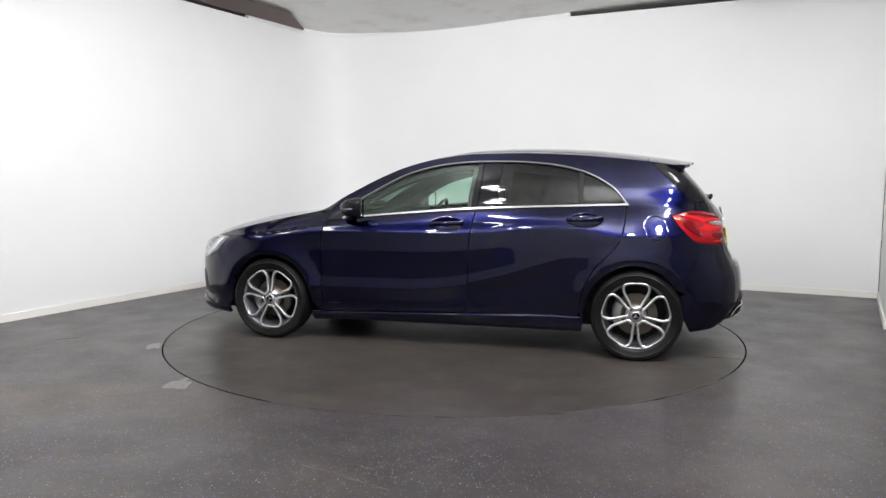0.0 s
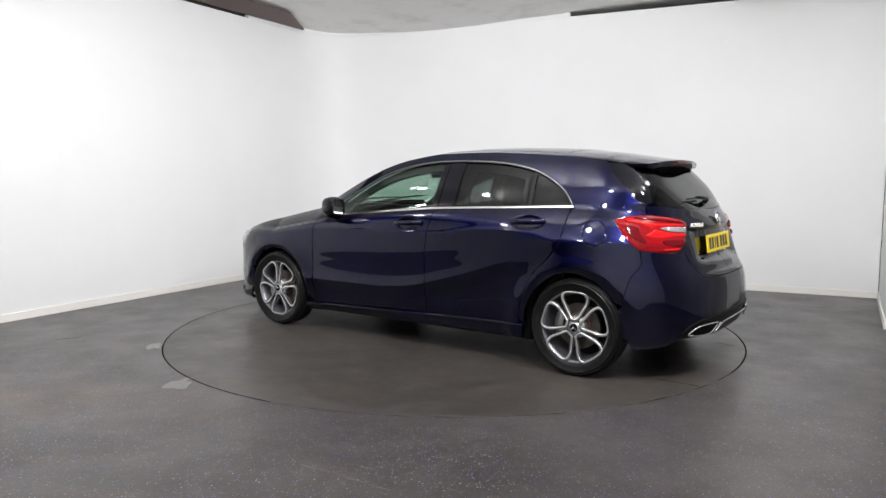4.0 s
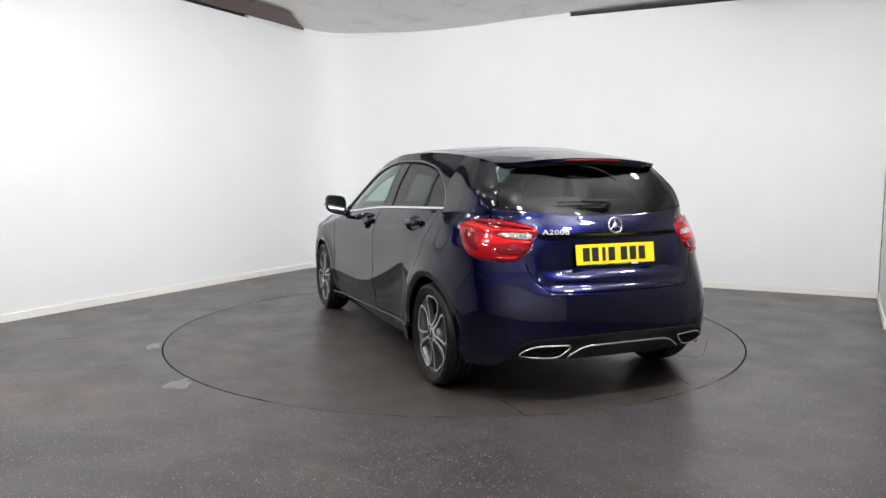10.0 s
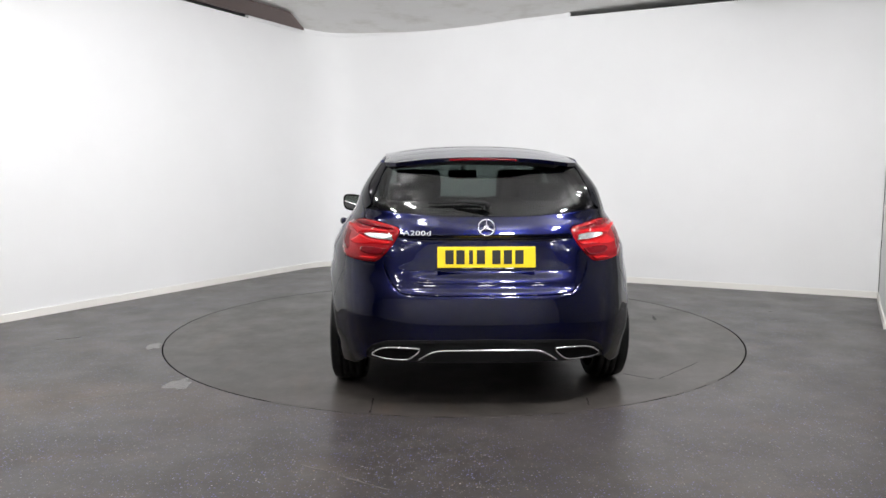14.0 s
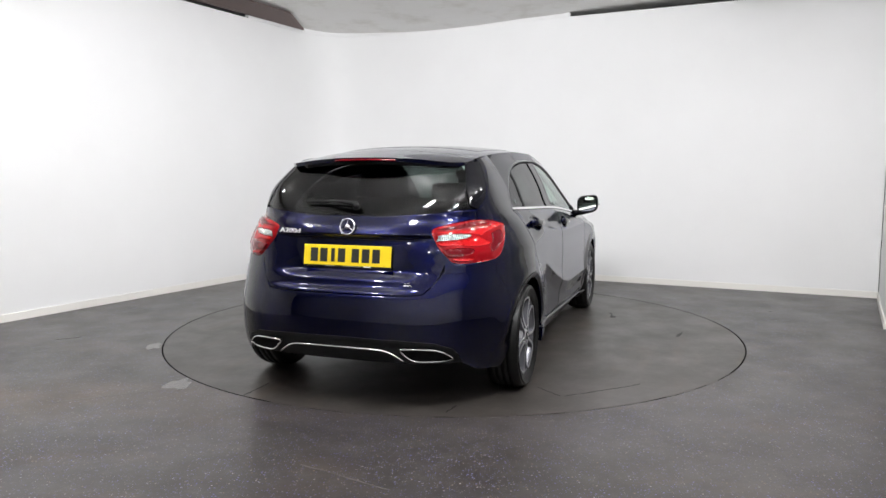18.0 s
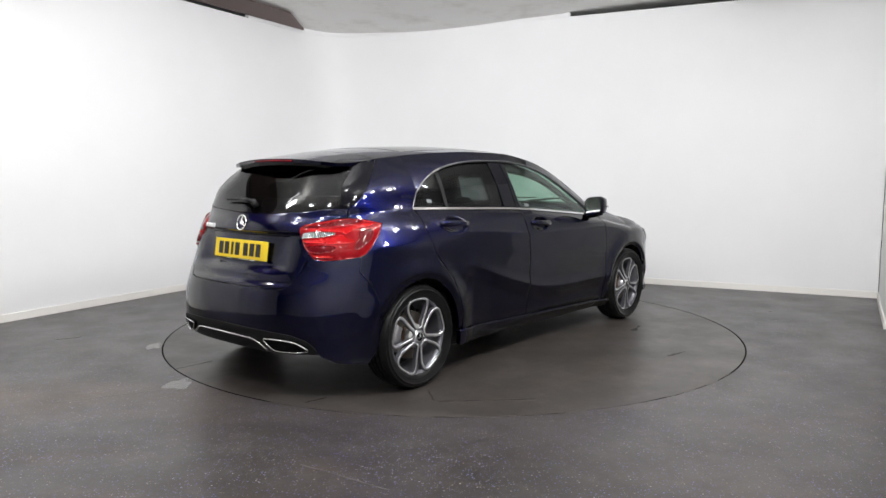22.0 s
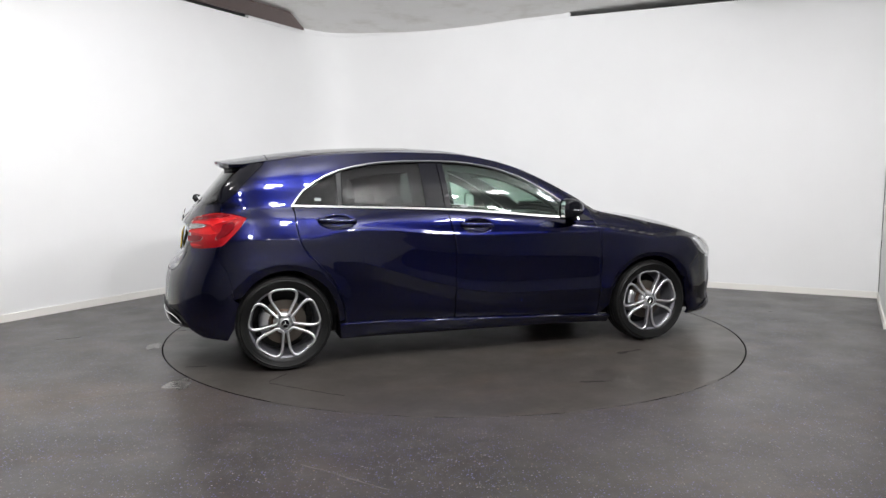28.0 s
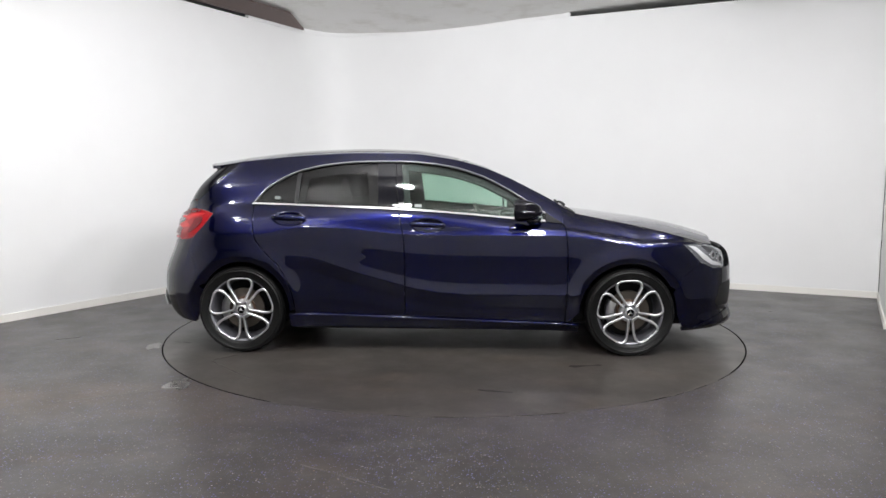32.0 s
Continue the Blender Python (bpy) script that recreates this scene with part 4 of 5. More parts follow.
    lamp = skin("tail_light", wall_at, t_out, RED, car, sides=(s,), lift=0.001, depth=0.03, swell=0.012, grid=(0.02, 0.014), label="red rear lamp cluster")
    hl = [(u_of(0.775, x=1.70), 0.772), (u_of(0.785, x=1.80), 0.772), (u_of(0.77, x=1.93), 0.755), (u_of(0.72, x=2.02), 0.715), (u_of(0.60, x=2.035), 0.60), (u_of(0.60, x=1.93), 0.605), (u_of(0.66, x=1.82), 0.655)]
    skin("headlight", wall_at, hl, LAMP_GLASS, car, sides=(s,), lift=0.002, depth=0.02, swell=0.006, grid=(0.02, 0.014), label="clear headlamp with chrome reflectors")
# under-body shell, keeps daylight out of the cabin and wheel wells
bm = bmesh.new()
box(bm, -1.58, 1.90, -0.60, 0.60, 0.175, 0.34, 0.03)
box(bm, -0.98, 0.98, -0.73, 0.73, 0.15, 0.30, 0.02)
box(bm, 1.0, 1.86, -0.56, 0.56, 0.30, 0.66, 0.05)
part("underbody", bm, BLACK_PLASTIC, car, "black underbody and engine bay", smooth=False)
for sx in (1, -1):
    for s in (1, -1):
        bm = bmesh.new()
        lathe(bm, [(0.356, s * 0.60), (0.356, s * 0.810)], 30, "y", 0, 180)
        lathe(bm, [(0.002, s * 0.60), (0.356, s * 0.60)], 30, "y", 0, 180)
        ob = part("wheel_liner", bm, BLACK_PLASTIC, car)
        ob.location = (sx * AXLE, 0, 0.30)
for o in car.children:
    if o.name.split(".")[0] in ("windscreen", "rear_window", "front_side_window", "rear_side_window", "quarter_window"):
        o.visible_shadow = False

# ---- the car: details ----


def on_wall(y, z, out=0.0, side=1):
    """A point on the tail at this y and z, set out by a distance."""
    u = u_of(z, y=abs(y))
    p, n = wall_at(u, z), normal_of(wall_at, u, z)
    p = p + n * out
    return Vector((p.x, p.y if y >= 0 else -p.y, p.z))


def on_flank(x, z, out, side):
    u = u_of(z, x=x)
    p = wall_at(u, z) + normal_of(wall_at, u, z) * out
    return Vector((p.x, p.y * side, p.z))


# high brake lamp under the spoiler's edge
bm = bmesh.new()
pts = [top_at(-1.722 + 0.010 * (abs(s) / 0.36) ** 2 * 0.6, s) + Vector((-0.012, 0, -0.014)) for s in np.linspace(-0.37, 0.37, 13)]
tube(bm, pts, 0.0065, 8, 0.8)
part("brake_light", bm, RED_DEEP, car, "long thin dark red brake lamp", True)

# diffuser, exhaust trims and bright strip
dif = [(U_TAIL, 0.382), (u_of(0.376, y=0.35), 0.376), (u_of(0.366, y=0.52), 0.366), (u_of(0.33, y=0.605), 0.33), (u_of(0.262, y=0.645), 0.268), (u_of(0.25, y=0.42), 0.262), (U_TAIL, 0.262)]
skin("diffuser", wall_at, dif, BLACK_PLASTIC, car, sides=(1, -1), lift=-0.006, label="matt black rear diffuser")
lip = [(U_TAIL, 0.398), (u_of(0.39, y=0.35), 0.392), (u_of(0.38, y=0.52), 0.381), (u_of(0.35, y=0.603), 0.350), (u_of(0.312, y=0.634), 0.312), (u_of(0.308, y=0.620), 0.306), (u_of(0.34, y=0.59), 0.340), (u_of(0.368, y=0.515), 0.368), (u_of(0.376, y=0.35), 0.378), (U_TAIL, 0.384)]
skin("diffuser_lip", wall_at, lip, BLACK_PLASTIC, car, sides=(1, -1), lift=0.008, depth=0.02, grid=(0.03, 0.01))
ex_out = [(0.602, 0.296), (0.585, 0.318), (0.545, 0.340), (0.490, 0.349), (0.385, 0.350), (0.352, 0.345), (0.372, 0.318), (0.410, 0.290), (0.460, 0.284), (0.575, 0.287)]
bm = bmesh.new()
half = rounded([(0.0, 0.343), (0.20, 0.341), (0.27, 0.335), (0.315, 0.316), (0.362, 0.285)], 4)
tube(bm, [on_wall(y, z, 0.010) for y, z in half[::-1]] + [on_wall(-y, z, 0.010) for y, z in half[1:]], 0.0052, 8)
part("bumper_strip", bm, CHROME, car, "bright chrome strip along the diffuser", True)
for s in (1, -1):
    loop = rounded([ex_out[-1]] + ex_out + [ex_out[0]], 3)[3:-4]
    bm = bmesh.new()
    tube(bm, [on_wall(s * y, z, 0.012) for y, z in loop], 0.0044, 8, closed=True)
    ex = part("exhaust_trim", bm, CHROME, car, "chrome trapezoid exhaust surround", True)
    # a black plate fills the surround, painted as the hollow's shade
    skin("exhaust_shade", wall_at, [(u_of(z, y=y), z) for y, z in loop], GAP_SHADE, ex, sides=(s,), lift=0.004, depth=0.03)

# number plate with plain bars for characters
bm = bmesh.new()
box(bm, -0.26, 0.26, -0.0555, 0.0555, -0.003, 0.003, 0.002)
plate = part("number_plate", bm, YELLOW, car, "yellow rear number plate with dark bars")
plate_m = Matrix(((0, 0.13, -0.9915, -1.966), (-1, 0, 0, 0), (0, 0.9915, 0.13, 0.812), (0, 0, 0, 1)))
plate.matrix_local = plate_m
for k, cx in enumerate((-0.196, -0.138, -0.082, -0.030, 0.052, 0.113, 0.174)):
    bm = bmesh.new()
    w = 0.011 if k == 2 else 0.022
    box(bm, cx - w, cx + w, -0.037, 0.037, 0.0032, 0.0042)
    part("bar", bm, PLATE_INK, plate)
bm = bmesh.new()
box(bm, -0.262, 0.262, -0.064, -0.0545, -0.006, 0.002, 0.001)
part("plate_holder", bm, BLACK_PLASTIC, plate)
bm = bmesh.new()
box(bm, 0.10, 0.145, -0.062, -0.056, 0.0022, 0.003)
part("sticker", bm, material("white_sticker", (0.8, 0.8, 0.8), 0.5), plate)
for a, b in ((-0.13, -0.07), (-0.02, 0.085)):
    bm = bmesh.new()
    box(bm, a, b, -0.0605, -0.0575, 0.0022, 0.0028)
    part("small_print", bm, SATIN, plate)
# grip strip over the plate
bm = bmesh.new()
tube(bm, [on_wall(y, 0.910, 0.002) for y in np.linspace(0.37, -0.37, 25)], 0.010, 8)
part("tailgate_grip", bm, PAINT, car, smooth=True)

# round badge and model lettering
bm = bmesh.new()
ring = [Vector((0, 0.043 * math.cos(a), 0.043 * math.sin(a))) for a in np.linspace(0, 2 * math.pi, 36, endpoint=False)]
tube(bm, ring, 0.0048, 8, closed=True)
badge = part("badge", bm, CHROME, car, "round chrome badge on the tailgate", True)
badge.matrix_local = pose(-1.955, 0, 0.967, 0, 14, 0)
bm = bmesh.new()
lathe(bm, [(0.001, -0.006), (0.010, -0.006), (0.014, -0.002), (0.016, 0.002)], 24, "x")
part("badge_centre", bm, CHROME, badge, smooth=True)
for a in (90, 210, 330):
    bm = bmesh.new()
    tube(bm, [(-0.003, 0, 0), (0, 0.041 * math.cos(radians(a)), 0.041 * math.sin(radians(a)))], [0.006, 0.002], 6)
    part("badge_spoke", bm, CHROME, badge)
text = bpy.data.curves.new("model_letters", "FONT")
text.body, text.size, text.extrude, text.space_character = "A200d", 0.042, 0.003, 1.08
tmp = bpy.data.objects.new("model_letters", text)
letters_me = bpy.data.meshes.new_from_object(tmp)
bpy.data.objects.remove(tmp)
letters_me.materials.append(LETTER)
letters = new("model_letters", letters_me)
letters.parent = car
tagged(letters, "chrome model lettering")
p0, p1 = on_wall(0.44, 0.925, 0.004), on_wall(0.25, 0.925, 0.004)
xa = (p1 - p0).normalized()
za = Vector((0.12, 0, 1)).normalized()
na = xa.cross(za).normalized()
za = na.cross(xa)
letters.matrix_local = Matrix(((xa.x, za.x, na.x, p0.x), (xa.y, za.y, na.y, p0.y), (xa.z, za.z, na.z, p0.z), (0, 0, 0, 1))) @ Matrix.Diagonal((1.28, 0.85, 1, 1))

# rear wiper
bm = bmesh.new()
tube(bm, [on_wall(y, z, o) for y, z, o in ((-0.012, 1.068, 0.030), (0.06, 1.074, 0.034), (0.16, 1.084, 0.026))], [0.015, 0.011, 0.007], 8)
tube(bm, [on_wall(-0.012, 1.060, 0.0), on_wall(-0.012, 1.068, 0.036)], 0.017, 12)
wiper = part("rear_wiper", bm, BLACK_PLASTIC, car, "black rear wiper arm", True)
bm = bmesh.new()
tube(bm, [on_wall(y, 1.086 - 0.01 * (y - 0.16), 0.014) for y in np.linspace(0.02, 0.305, 9)], 0.006, 6)
part("wiper_blade", bm, BLACK_PLASTIC, wiper, smooth=True)

# rear lamp insides: ribbed reversing lamp inside a bright C of light guides, darker lenses round it
def rear(y, z):
    return (u_of(z, y=y), z)


def flank(x, z):
    return (u_of(z, x=x), z)


RIBBED = material("ribbed_clear_lens", (0.45, 0.43, 0.43), 0.20, 0.7, Coat_Weight=0.5)
wave = RIBBED.node_tree.nodes.new("ShaderNodeTexWave")
wave.bands_direction, wave.inputs["Scale"].default_value, wave.inputs["Distortion"].default_value = "Y", 36, 0.4
RIBBED.node_tree.links.new(RIBBED.node_tree.nodes.new("ShaderNodeTexCoord").outputs["Object"], wave.inputs["Vector"])
bump(RIBBED, wave.outputs["Fac"], 0.8, 0.006)
for s in (1, -1):
    lamp = [o for o in car.children if o.name.startswith("tail_light")][0 if s > 0 else 1]

    def lens(name, outline, mat, lift, label):
        return skin(name, wall_at, rounded(outline + [outline[0]], 3)[:-1], mat, lamp, sides=(s,), lift=lift, depth=0.010, grid=(0.016, 0.008), swell=0.003, label=label)
    rev = lens("reversing_light", [rear(0.496, 0.921), rear(0.55, 0.928), rear(0.63, 0.927), rear(0.645, 0.917), rear(0.60, 0.902), rear(0.52, 0.896), rear(0.500, 0.903)], RIBBED, 0.0158, "clear ribbed reversing lamp")
    lens("brake_lens", [rear(0.488, 0.936), rear(0.56, 0.946), rear(0.66, 0.950), flank(-1.72, 0.962), flank(-1.62, 0.974), flank(-1.64, 0.960), flank(-1.72, 0.940), flank(-1.76, 0.918), rear(0.675, 0.926), rear(0.62, 0.934), rear(0.54, 0.935)],
         RED_BRIGHT, 0.0144, "bright red upper light guide")
    lens("brake_lens", [rear(0.500, 0.888), rear(0.55, 0.891), rear(0.63, 0.900), rear(0.672, 0.917), flank(-1.765, 0.905), flank(-1.735, 0.880), flank(-1.775, 0.868), rear(0.65, 0.868), rear(0.58, 0.874), rear(0.515, 0.873)],
         RED_BRIGHT, 0.0144, "bright red lower light guide")
    lens("upper_lens", [rear(0.486, 0.953), rear(0.58, 0.972), flank(-1.74, 0.992), flank(-1.66, 0.990), flank(-1.70, 0.978), rear(0.62, 0.962), rear(0.54, 0.955)], RED_DEEP, 0.0142, "dark red upper lens")
    lens("lower_lens", [rear(0.528, 0.850), rear(0.60, 0.858), rear(0.665, 0.852), rear(0.660, 0.828), rear(0.60, 0.818), rear(0.550, 0.822)], RED_DEEP, 0.0142, "dark red lower lens")
    lens("side_lens", [flank(-1.70, 0.930), flank(-1.64, 0.945), flank(-1.635, 0.915), flank(-1.68, 0.868), flank(-1.74, 0.835), flank(-1.745, 0.855), flank(-1.715, 0.890)], RED_DEEP, 0.0142, "dark red side lens")
    lens("foot_lens", [rear(0.575, 0.806), rear(0.66, 0.806), rear(0.665, 0.796), rear(0.60, 0.794)], RED_BRIGHT, 0.0135, "bright red strip along the lamp's foot")

# ---- wheels ----


def spoke_surface(a, r):
    """Front face of the alloy: slightly dished between hub and rim."""
    d = math.hypot(a, r)
    return Vector((a, 0.0865 - 0.010 * math.sin(min(max((d - 0.05) / 0.19, 0), 1) * math.pi), r))


def mirrored(half):
    return half + [(-a, r) for a, r in half[::-1] if abs(a) > 1e-6]


PETAL_OUT = mirrored(rounded([(0.0, 0.2385), (0.045, 0.2375), (0.080, 0.228), (0.097, 0.202), (0.092, 0.160), (0.062, 0.106), (0.032, 0.052)], 3) + [(0.012, 0.046)])
PETAL_IN = mirrored(rounded([(0.0, 0.2275), (0.042, 0.2260), (0.069, 0.217), (0.080, 0.196), (0.074, 0.162), (0.046, 0.112), (0.017, 0.062)], 3) + [(0.0, 0.056)])

RIM = 0.94
PETAL_OUT, PETAL_IN = [(a * RIM, r * RIM) for a, r in PETAL_OUT], [(a * RIM, r * RIM) for a, r in PETAL_IN]
bm = bmesh.new()
lathe(bm, [(0.160, -0.09), (0.194, -0.085), (0.200, 0.0), (0.208, 0.050), (0.215, 0.074), (0.224, 0.078), (0.2285, 0.078), (0.2285, 0.06)], 64, "y")
wheel = mesh_object("wheel", bm, RIM_DARK, car, "five twin-spoke alloy wheel with black tyre")
bm = bmesh.new()
lathe(bm, [(0.224, 0.076), (0.230, 0.084), (0.242, 0.089), (0.2515, 0.0935), (0.254, 0.0935), (0.256, 0.0945), (0.266, 0.099), (0.272, 0.0995), (0.273, 0.1015), (0.277, 0.1015), (0.278, 0.0985), (0.288, 0.094), (0.289, 0.0955), (0.293, 0.0935), (0.295, 0.088), (0.302, 0.070), (0.3055, 0.055), (0.3055, 0.040), (0.299, 0.038), (0.299, 0.034), (0.306, 0.032), (0.306, 0.004), (0.299, 0.003), (0.299, -0.003), (0.306, -0.004), (0.306, -0.032), (0.299, -0.034), (0.299, -0.038), (0.3055, -0.040), (0.302, -0.070), (0.29, -0.09), (0.27, -0.098), (0.24, -0.09)], 72, "y")
part("tyre", bm, TYRE, wheel, "black road tyre", True)
for k in range(5):
    sp = skin("spoke", spoke_surface, PETAL_OUT, RIM_FACE, wheel, holes=[PETAL_IN], depth=0.026, grid=(0.018, 0.018), swell=0.0012, back=RIM_DARK, edge_back=True)
    sp.matrix_local = pose(0, 0, 0, 0, 72 * k, 0)
bm = bmesh.new()
lathe(bm, [(0.001, 0.088), (0.030, 0.087), (0.034, 0.083), (0.036, 0.076), (0.066, 0.070), (0.070, 0.050), (0.07, 0.0)], 40, "y")
part("hub", bm, RIM_FACE, wheel, "silver wheel hub", True)
bm = bmesh.new()
lathe(bm, [(0.001, 0.0895), (0.024, 0.089), (0.026, 0.087)], 32, "y")
cap = part("hub_cap", bm, BLACK_GLOSS, wheel, "black centre cap with a silver mark", True)
bm = bmesh.new()
for a in (90, 210, 330):
    tube(bm, [(0, 0.0905, 0), (0.020 * math.cos(radians(a)), 0.0905, 0.020 * math.sin(radians(a)))], [0.005, 0.002], 6)
part("cap_mark", bm, CHROME, wheel)
for k in range(5):
    a = radians(90 + 36 + 72 * k)
    bm = bmesh.new()
    lathe(bm, [(0.001, 0.082), (0.008, 0.082), (0.010, 0.078), (0.010, 0.05)], 10, "y")
    ob = part("wheel_bolt", bm, RIM_DARK, wheel, smooth=True)
    ob.location = (0.052 * math.cos(a), -0.004, 0.052 * math.sin(a))
bm = bmesh.new()
lathe(bm, [(0.08, 0.012), (0.142, 0.012), (0.142, -0.012), (0.08, -0.012)], 48, "y")
part("brake_disc", bm, BRAKE, wheel, "grey iron brake disc")
bm = bmesh.new()
lathe(bm, [(0.001, 0.030), (0.070, 0.030), (0.082, 0.014), (0.085, 0.0)], 40, "y")
part("brake_bell", bm, RUST, wheel, "rusty brake disc centre", True)
bm = bmesh.new()
lathe(bm, [(0.10, 0.03), (0.155, 0.035), (0.160, -0.03), (0.10, -0.03)], 12, "y", -28, 62)
part("brake_caliper", bm, SATIN, wheel, "grey brake caliper", True)
bm = bmesh.new()
lathe(bm, [(0.001, -0.085), (0.20, -0.085)], 40, "y")
part("backplate", bm, BLACK_PLASTIC, wheel)
WHEEL_Y = 0.772
wheel.matrix_local = pose(-AXLE, WHEEL_Y, HUB_Z, 0, 0, 0)
wheel_turn = {(-1, -1): 2, (1, 1): 36, (1, -1): 3}
for (sx, sy), a in wheel_turn.items():
    w = copy_thing(wheel, pose(sx * AXLE, sy * WHEEL_Y, HUB_Z, 0, 0, 180 if sy < 0 else 0) @ pose(0, 0, 0, 0, a, 0))

# ---- mirrors, handles, seams ----
LAMP_WELL = material("dark_lamp_well", (0.05, 0.05, 0.055), 0.12, 0.5, Coat_Weight=1.0)
MIRROR = material("mirror_glass", (0.85, 0.86, 0.86), 0.01, 1.0)
for s in (1, -1):
    bm = bmesh.new()
    rows = []
    for i, (x, ys, zs, yo) in enumerate(((0.535, 0.90, 0.92, 0), (0.55, 1.0, 1.0, 0), (0.60, 1.0, 1.0, 0), (0.66, 0.92, 0.90, 0.0), (0.71, 0.74, 0.70, -0.008), (0.745, 0.42, 0.40, -0.02), (0.755, 0.1, 0.1, -0.025))):
        ring = []
        for k in range(24):
            a = 2 * math.pi * k / 24
            c, d = math.cos(a), math.sin(a)
            y = 0.932 + yo + 0.088 * ys * math.copysign(abs(c) ** 0.55, c)
            z = 1.006 + 0.072 * zs * math.copysign(abs(d) ** 0.6, d) + 0.010 * (y - 0.93) / 0.09
            ring.append(bm.verts.new((0.645 + 0.78 * (x - 0.645) - 0.02 * (y - 0.93) / 0.09, y * s, z)))
        rows.append(ring)
    for a, b in zip(rows, rows[1:]):
        for k in range(24):
            bm.faces.new((a[k], a[(k + 1) % 24], b[(k + 1) % 24], b[k]))
    bm.faces.new(rows[-1])
    bmesh.ops.recalc_face_normals(bm, faces=bm.faces)
    mir = part("door_mirror", bm, BLACK_GLOSS, car, "gloss black door mirror", True)
    bm = bmesh.new()
    ring = []
    for k in range(24):
        a = 2 * math.pi * k / 24
        c, d = math.cos(a), math.sin(a)
        y = 0.932 + 0.074 * math.copysign(abs(c) ** 0.55, c)
        ring.append(bm.verts.new((0.566 - 0.02 * (y - 0.93) / 0.09, y * s, 1.006 + 0.060 * math.copysign(abs(d) ** 0.6, d) + 0.010 * (y - 0.93) / 0.09)))
    bm.faces.new(ring if s > 0 else ring[::-1])
    part("mirror_glass", bm, MIRROR, mir, "silvered mirror glass")
    bm = bmesh.new()
    tube(bm, [(0.70, 0.80 * s, 0.925), (0.69, 0.845 * s, 0.928), (0.66, 0.90 * s, 0.936), (0.64, 0.97 * s, 0.945)], [0.03, 0.024, 0.020, 0.010], 10, 1.6)
    part("mirror_foot", bm, BLACK_GLOSS, mir, "black mirror foot", True)
    bm = bmesh.new()
    tube(bm, [(0.675, 0.985 * s, 1.0), (0.668, 1.004 * s, 1.002), (0.64, 1.021 * s, 1.004), (0.60, 1.025 * s, 1.005)], 0.004, 8)
    part("indicator", bm, LAMP_GLASS, mir, "clear indicator lens", True)
    tri = [(0.772, belt_z(0.772) - 0.002), (0.772, top_z(0.772) + 0.018), (0.80, top_z(0.80) + 0.017), (0.885, 0.912)]
    skin("mirror_triangle", wall_at, tri, BLACK_PLASTIC, car, sides=(s,), lift=0.006, depth=0.016)
    for hx, hz in HANDLES:
        bm = bmesh.new()
        pts = []
        for dx, dz, o in ((-0.122, 0.006, -0.004), (-0.116, 0.006, 0.010), (-0.10, 0.005, 0.020), (-0.06, 0.003, 0.027), (0.0, 0.001, 0.029), (0.06, -0.001, 0.026), (0.10, -0.003, 0.018), (0.116, -0.004, 0.009), (0.122, -0.004, -0.004)):
            p = wall_at(hx + dx, hz + dz)
            pts.append(Vector((p.x, (p.y + hollow(hx + dx, hz + dz) + o) * s, p.z)))
        tube(bm, pts, [0.012, 0.018, 0.0205, 0.0195, 0.0190, 0.0185, 0.0175, 0.015, 0.010], 12, 0.55)
        part("door_handle", bm, PAINT, car, "body-coloured door handle", True)
    # front intake and headlamp insides
    intake = [(u_of(0.48, x=2.06), 0.49), (u_of(0.50, x=2.0), 0.475), (u_of(0.38, x=1.96), 0.36), (u_of(0.33, x=2.0), 0.325), (u_of(0.33, x=2.16), 0.325), (u_of(0.48, x=2.17), 0.49)]
    skin("air_intake", wall_at, intake, BLACK_PLASTIC, car, sides=(s,), lift=0.002, depth=0.02, label="black side air intake")
    split = [(u_of(0.25, x=1.78), 0.20), (u_of(0.28, x=1.95), 0.262), (u_of(0.30, x=2.10), 0.295), (U_NOSE, 0.30), (U_NOSE, 0.215), (u_of(0.2, x=1.9), 0.185)]
    skin("front_blade", wall_at, split, PAINT, car, sides=(s,), lift=0.008, depth=0.03)
    lampf = [o for o in car.children if o.name.startswith("headlight")][0 if s > 0 else 1]
    hd = [flank(1.84, 0.758), flank(1.92, 0.745), flank(1.985, 0.705), flank(1.96, 0.690), flank(1.88, 0.715)]
    skin("lamp_well", wall_at, hd, LAMP_WELL, lampf, sides=(s,), lift=0.0082, depth=0.005, grid=(0.02, 0.014))
    el = [flank(1.735, 0.762), flank(1.79, 0.752), flank(1.86, 0.700), flank(1.92, 0.655), flank(2.01, 0.625), flank(2.005, 0.610), flank(1.91, 0.630), flank(1.84, 0.672), flank(1.78, 0.728)]
    skin("running_light", wall_at, el, CLEAR_LENS, lampf, sides=(s,), lift=0.0092, depth=0.005, grid=(0.02, 0.014), label="clear curved running lamp")
    for cx, cz, cr in ((1.925, 0.693, 0.026), (1.985, 0.662, 0.030)):
        disc = [flank(cx + cr * 0.9 * math.cos(a), cz + cr * math.sin(a)) for a in np.linspace(0, 2 * math.pi, 20, endpoint=False)]
        bowl = skin("reflector", wall_at, disc, CHROME, lampf, sides=(s,), lift=0.0088, depth=0.005, grid=(0.012, 0.012), label="round chrome reflector")
        disc = [flank(cx + cr * 0.6 * math.cos(a), cz + cr * 0.68 * math.sin(a)) for a in np.linspace(0, 2 * math.pi, 20, endpoint=False)]
        skin("projector_lens", wall_at, disc, LAMP_WELL, bowl, sides=(s,), lift=0.0096, depth=0.004, grid=(0.012, 0.012), swell=0.004, label="dark glass projector lens")
grille = [(U_NOSE, 0.735), (u_of(0.73, x=2.09), 0.735), (u_of(0.62, x=2.15), 0.605), (U_NOSE, 0.602)]
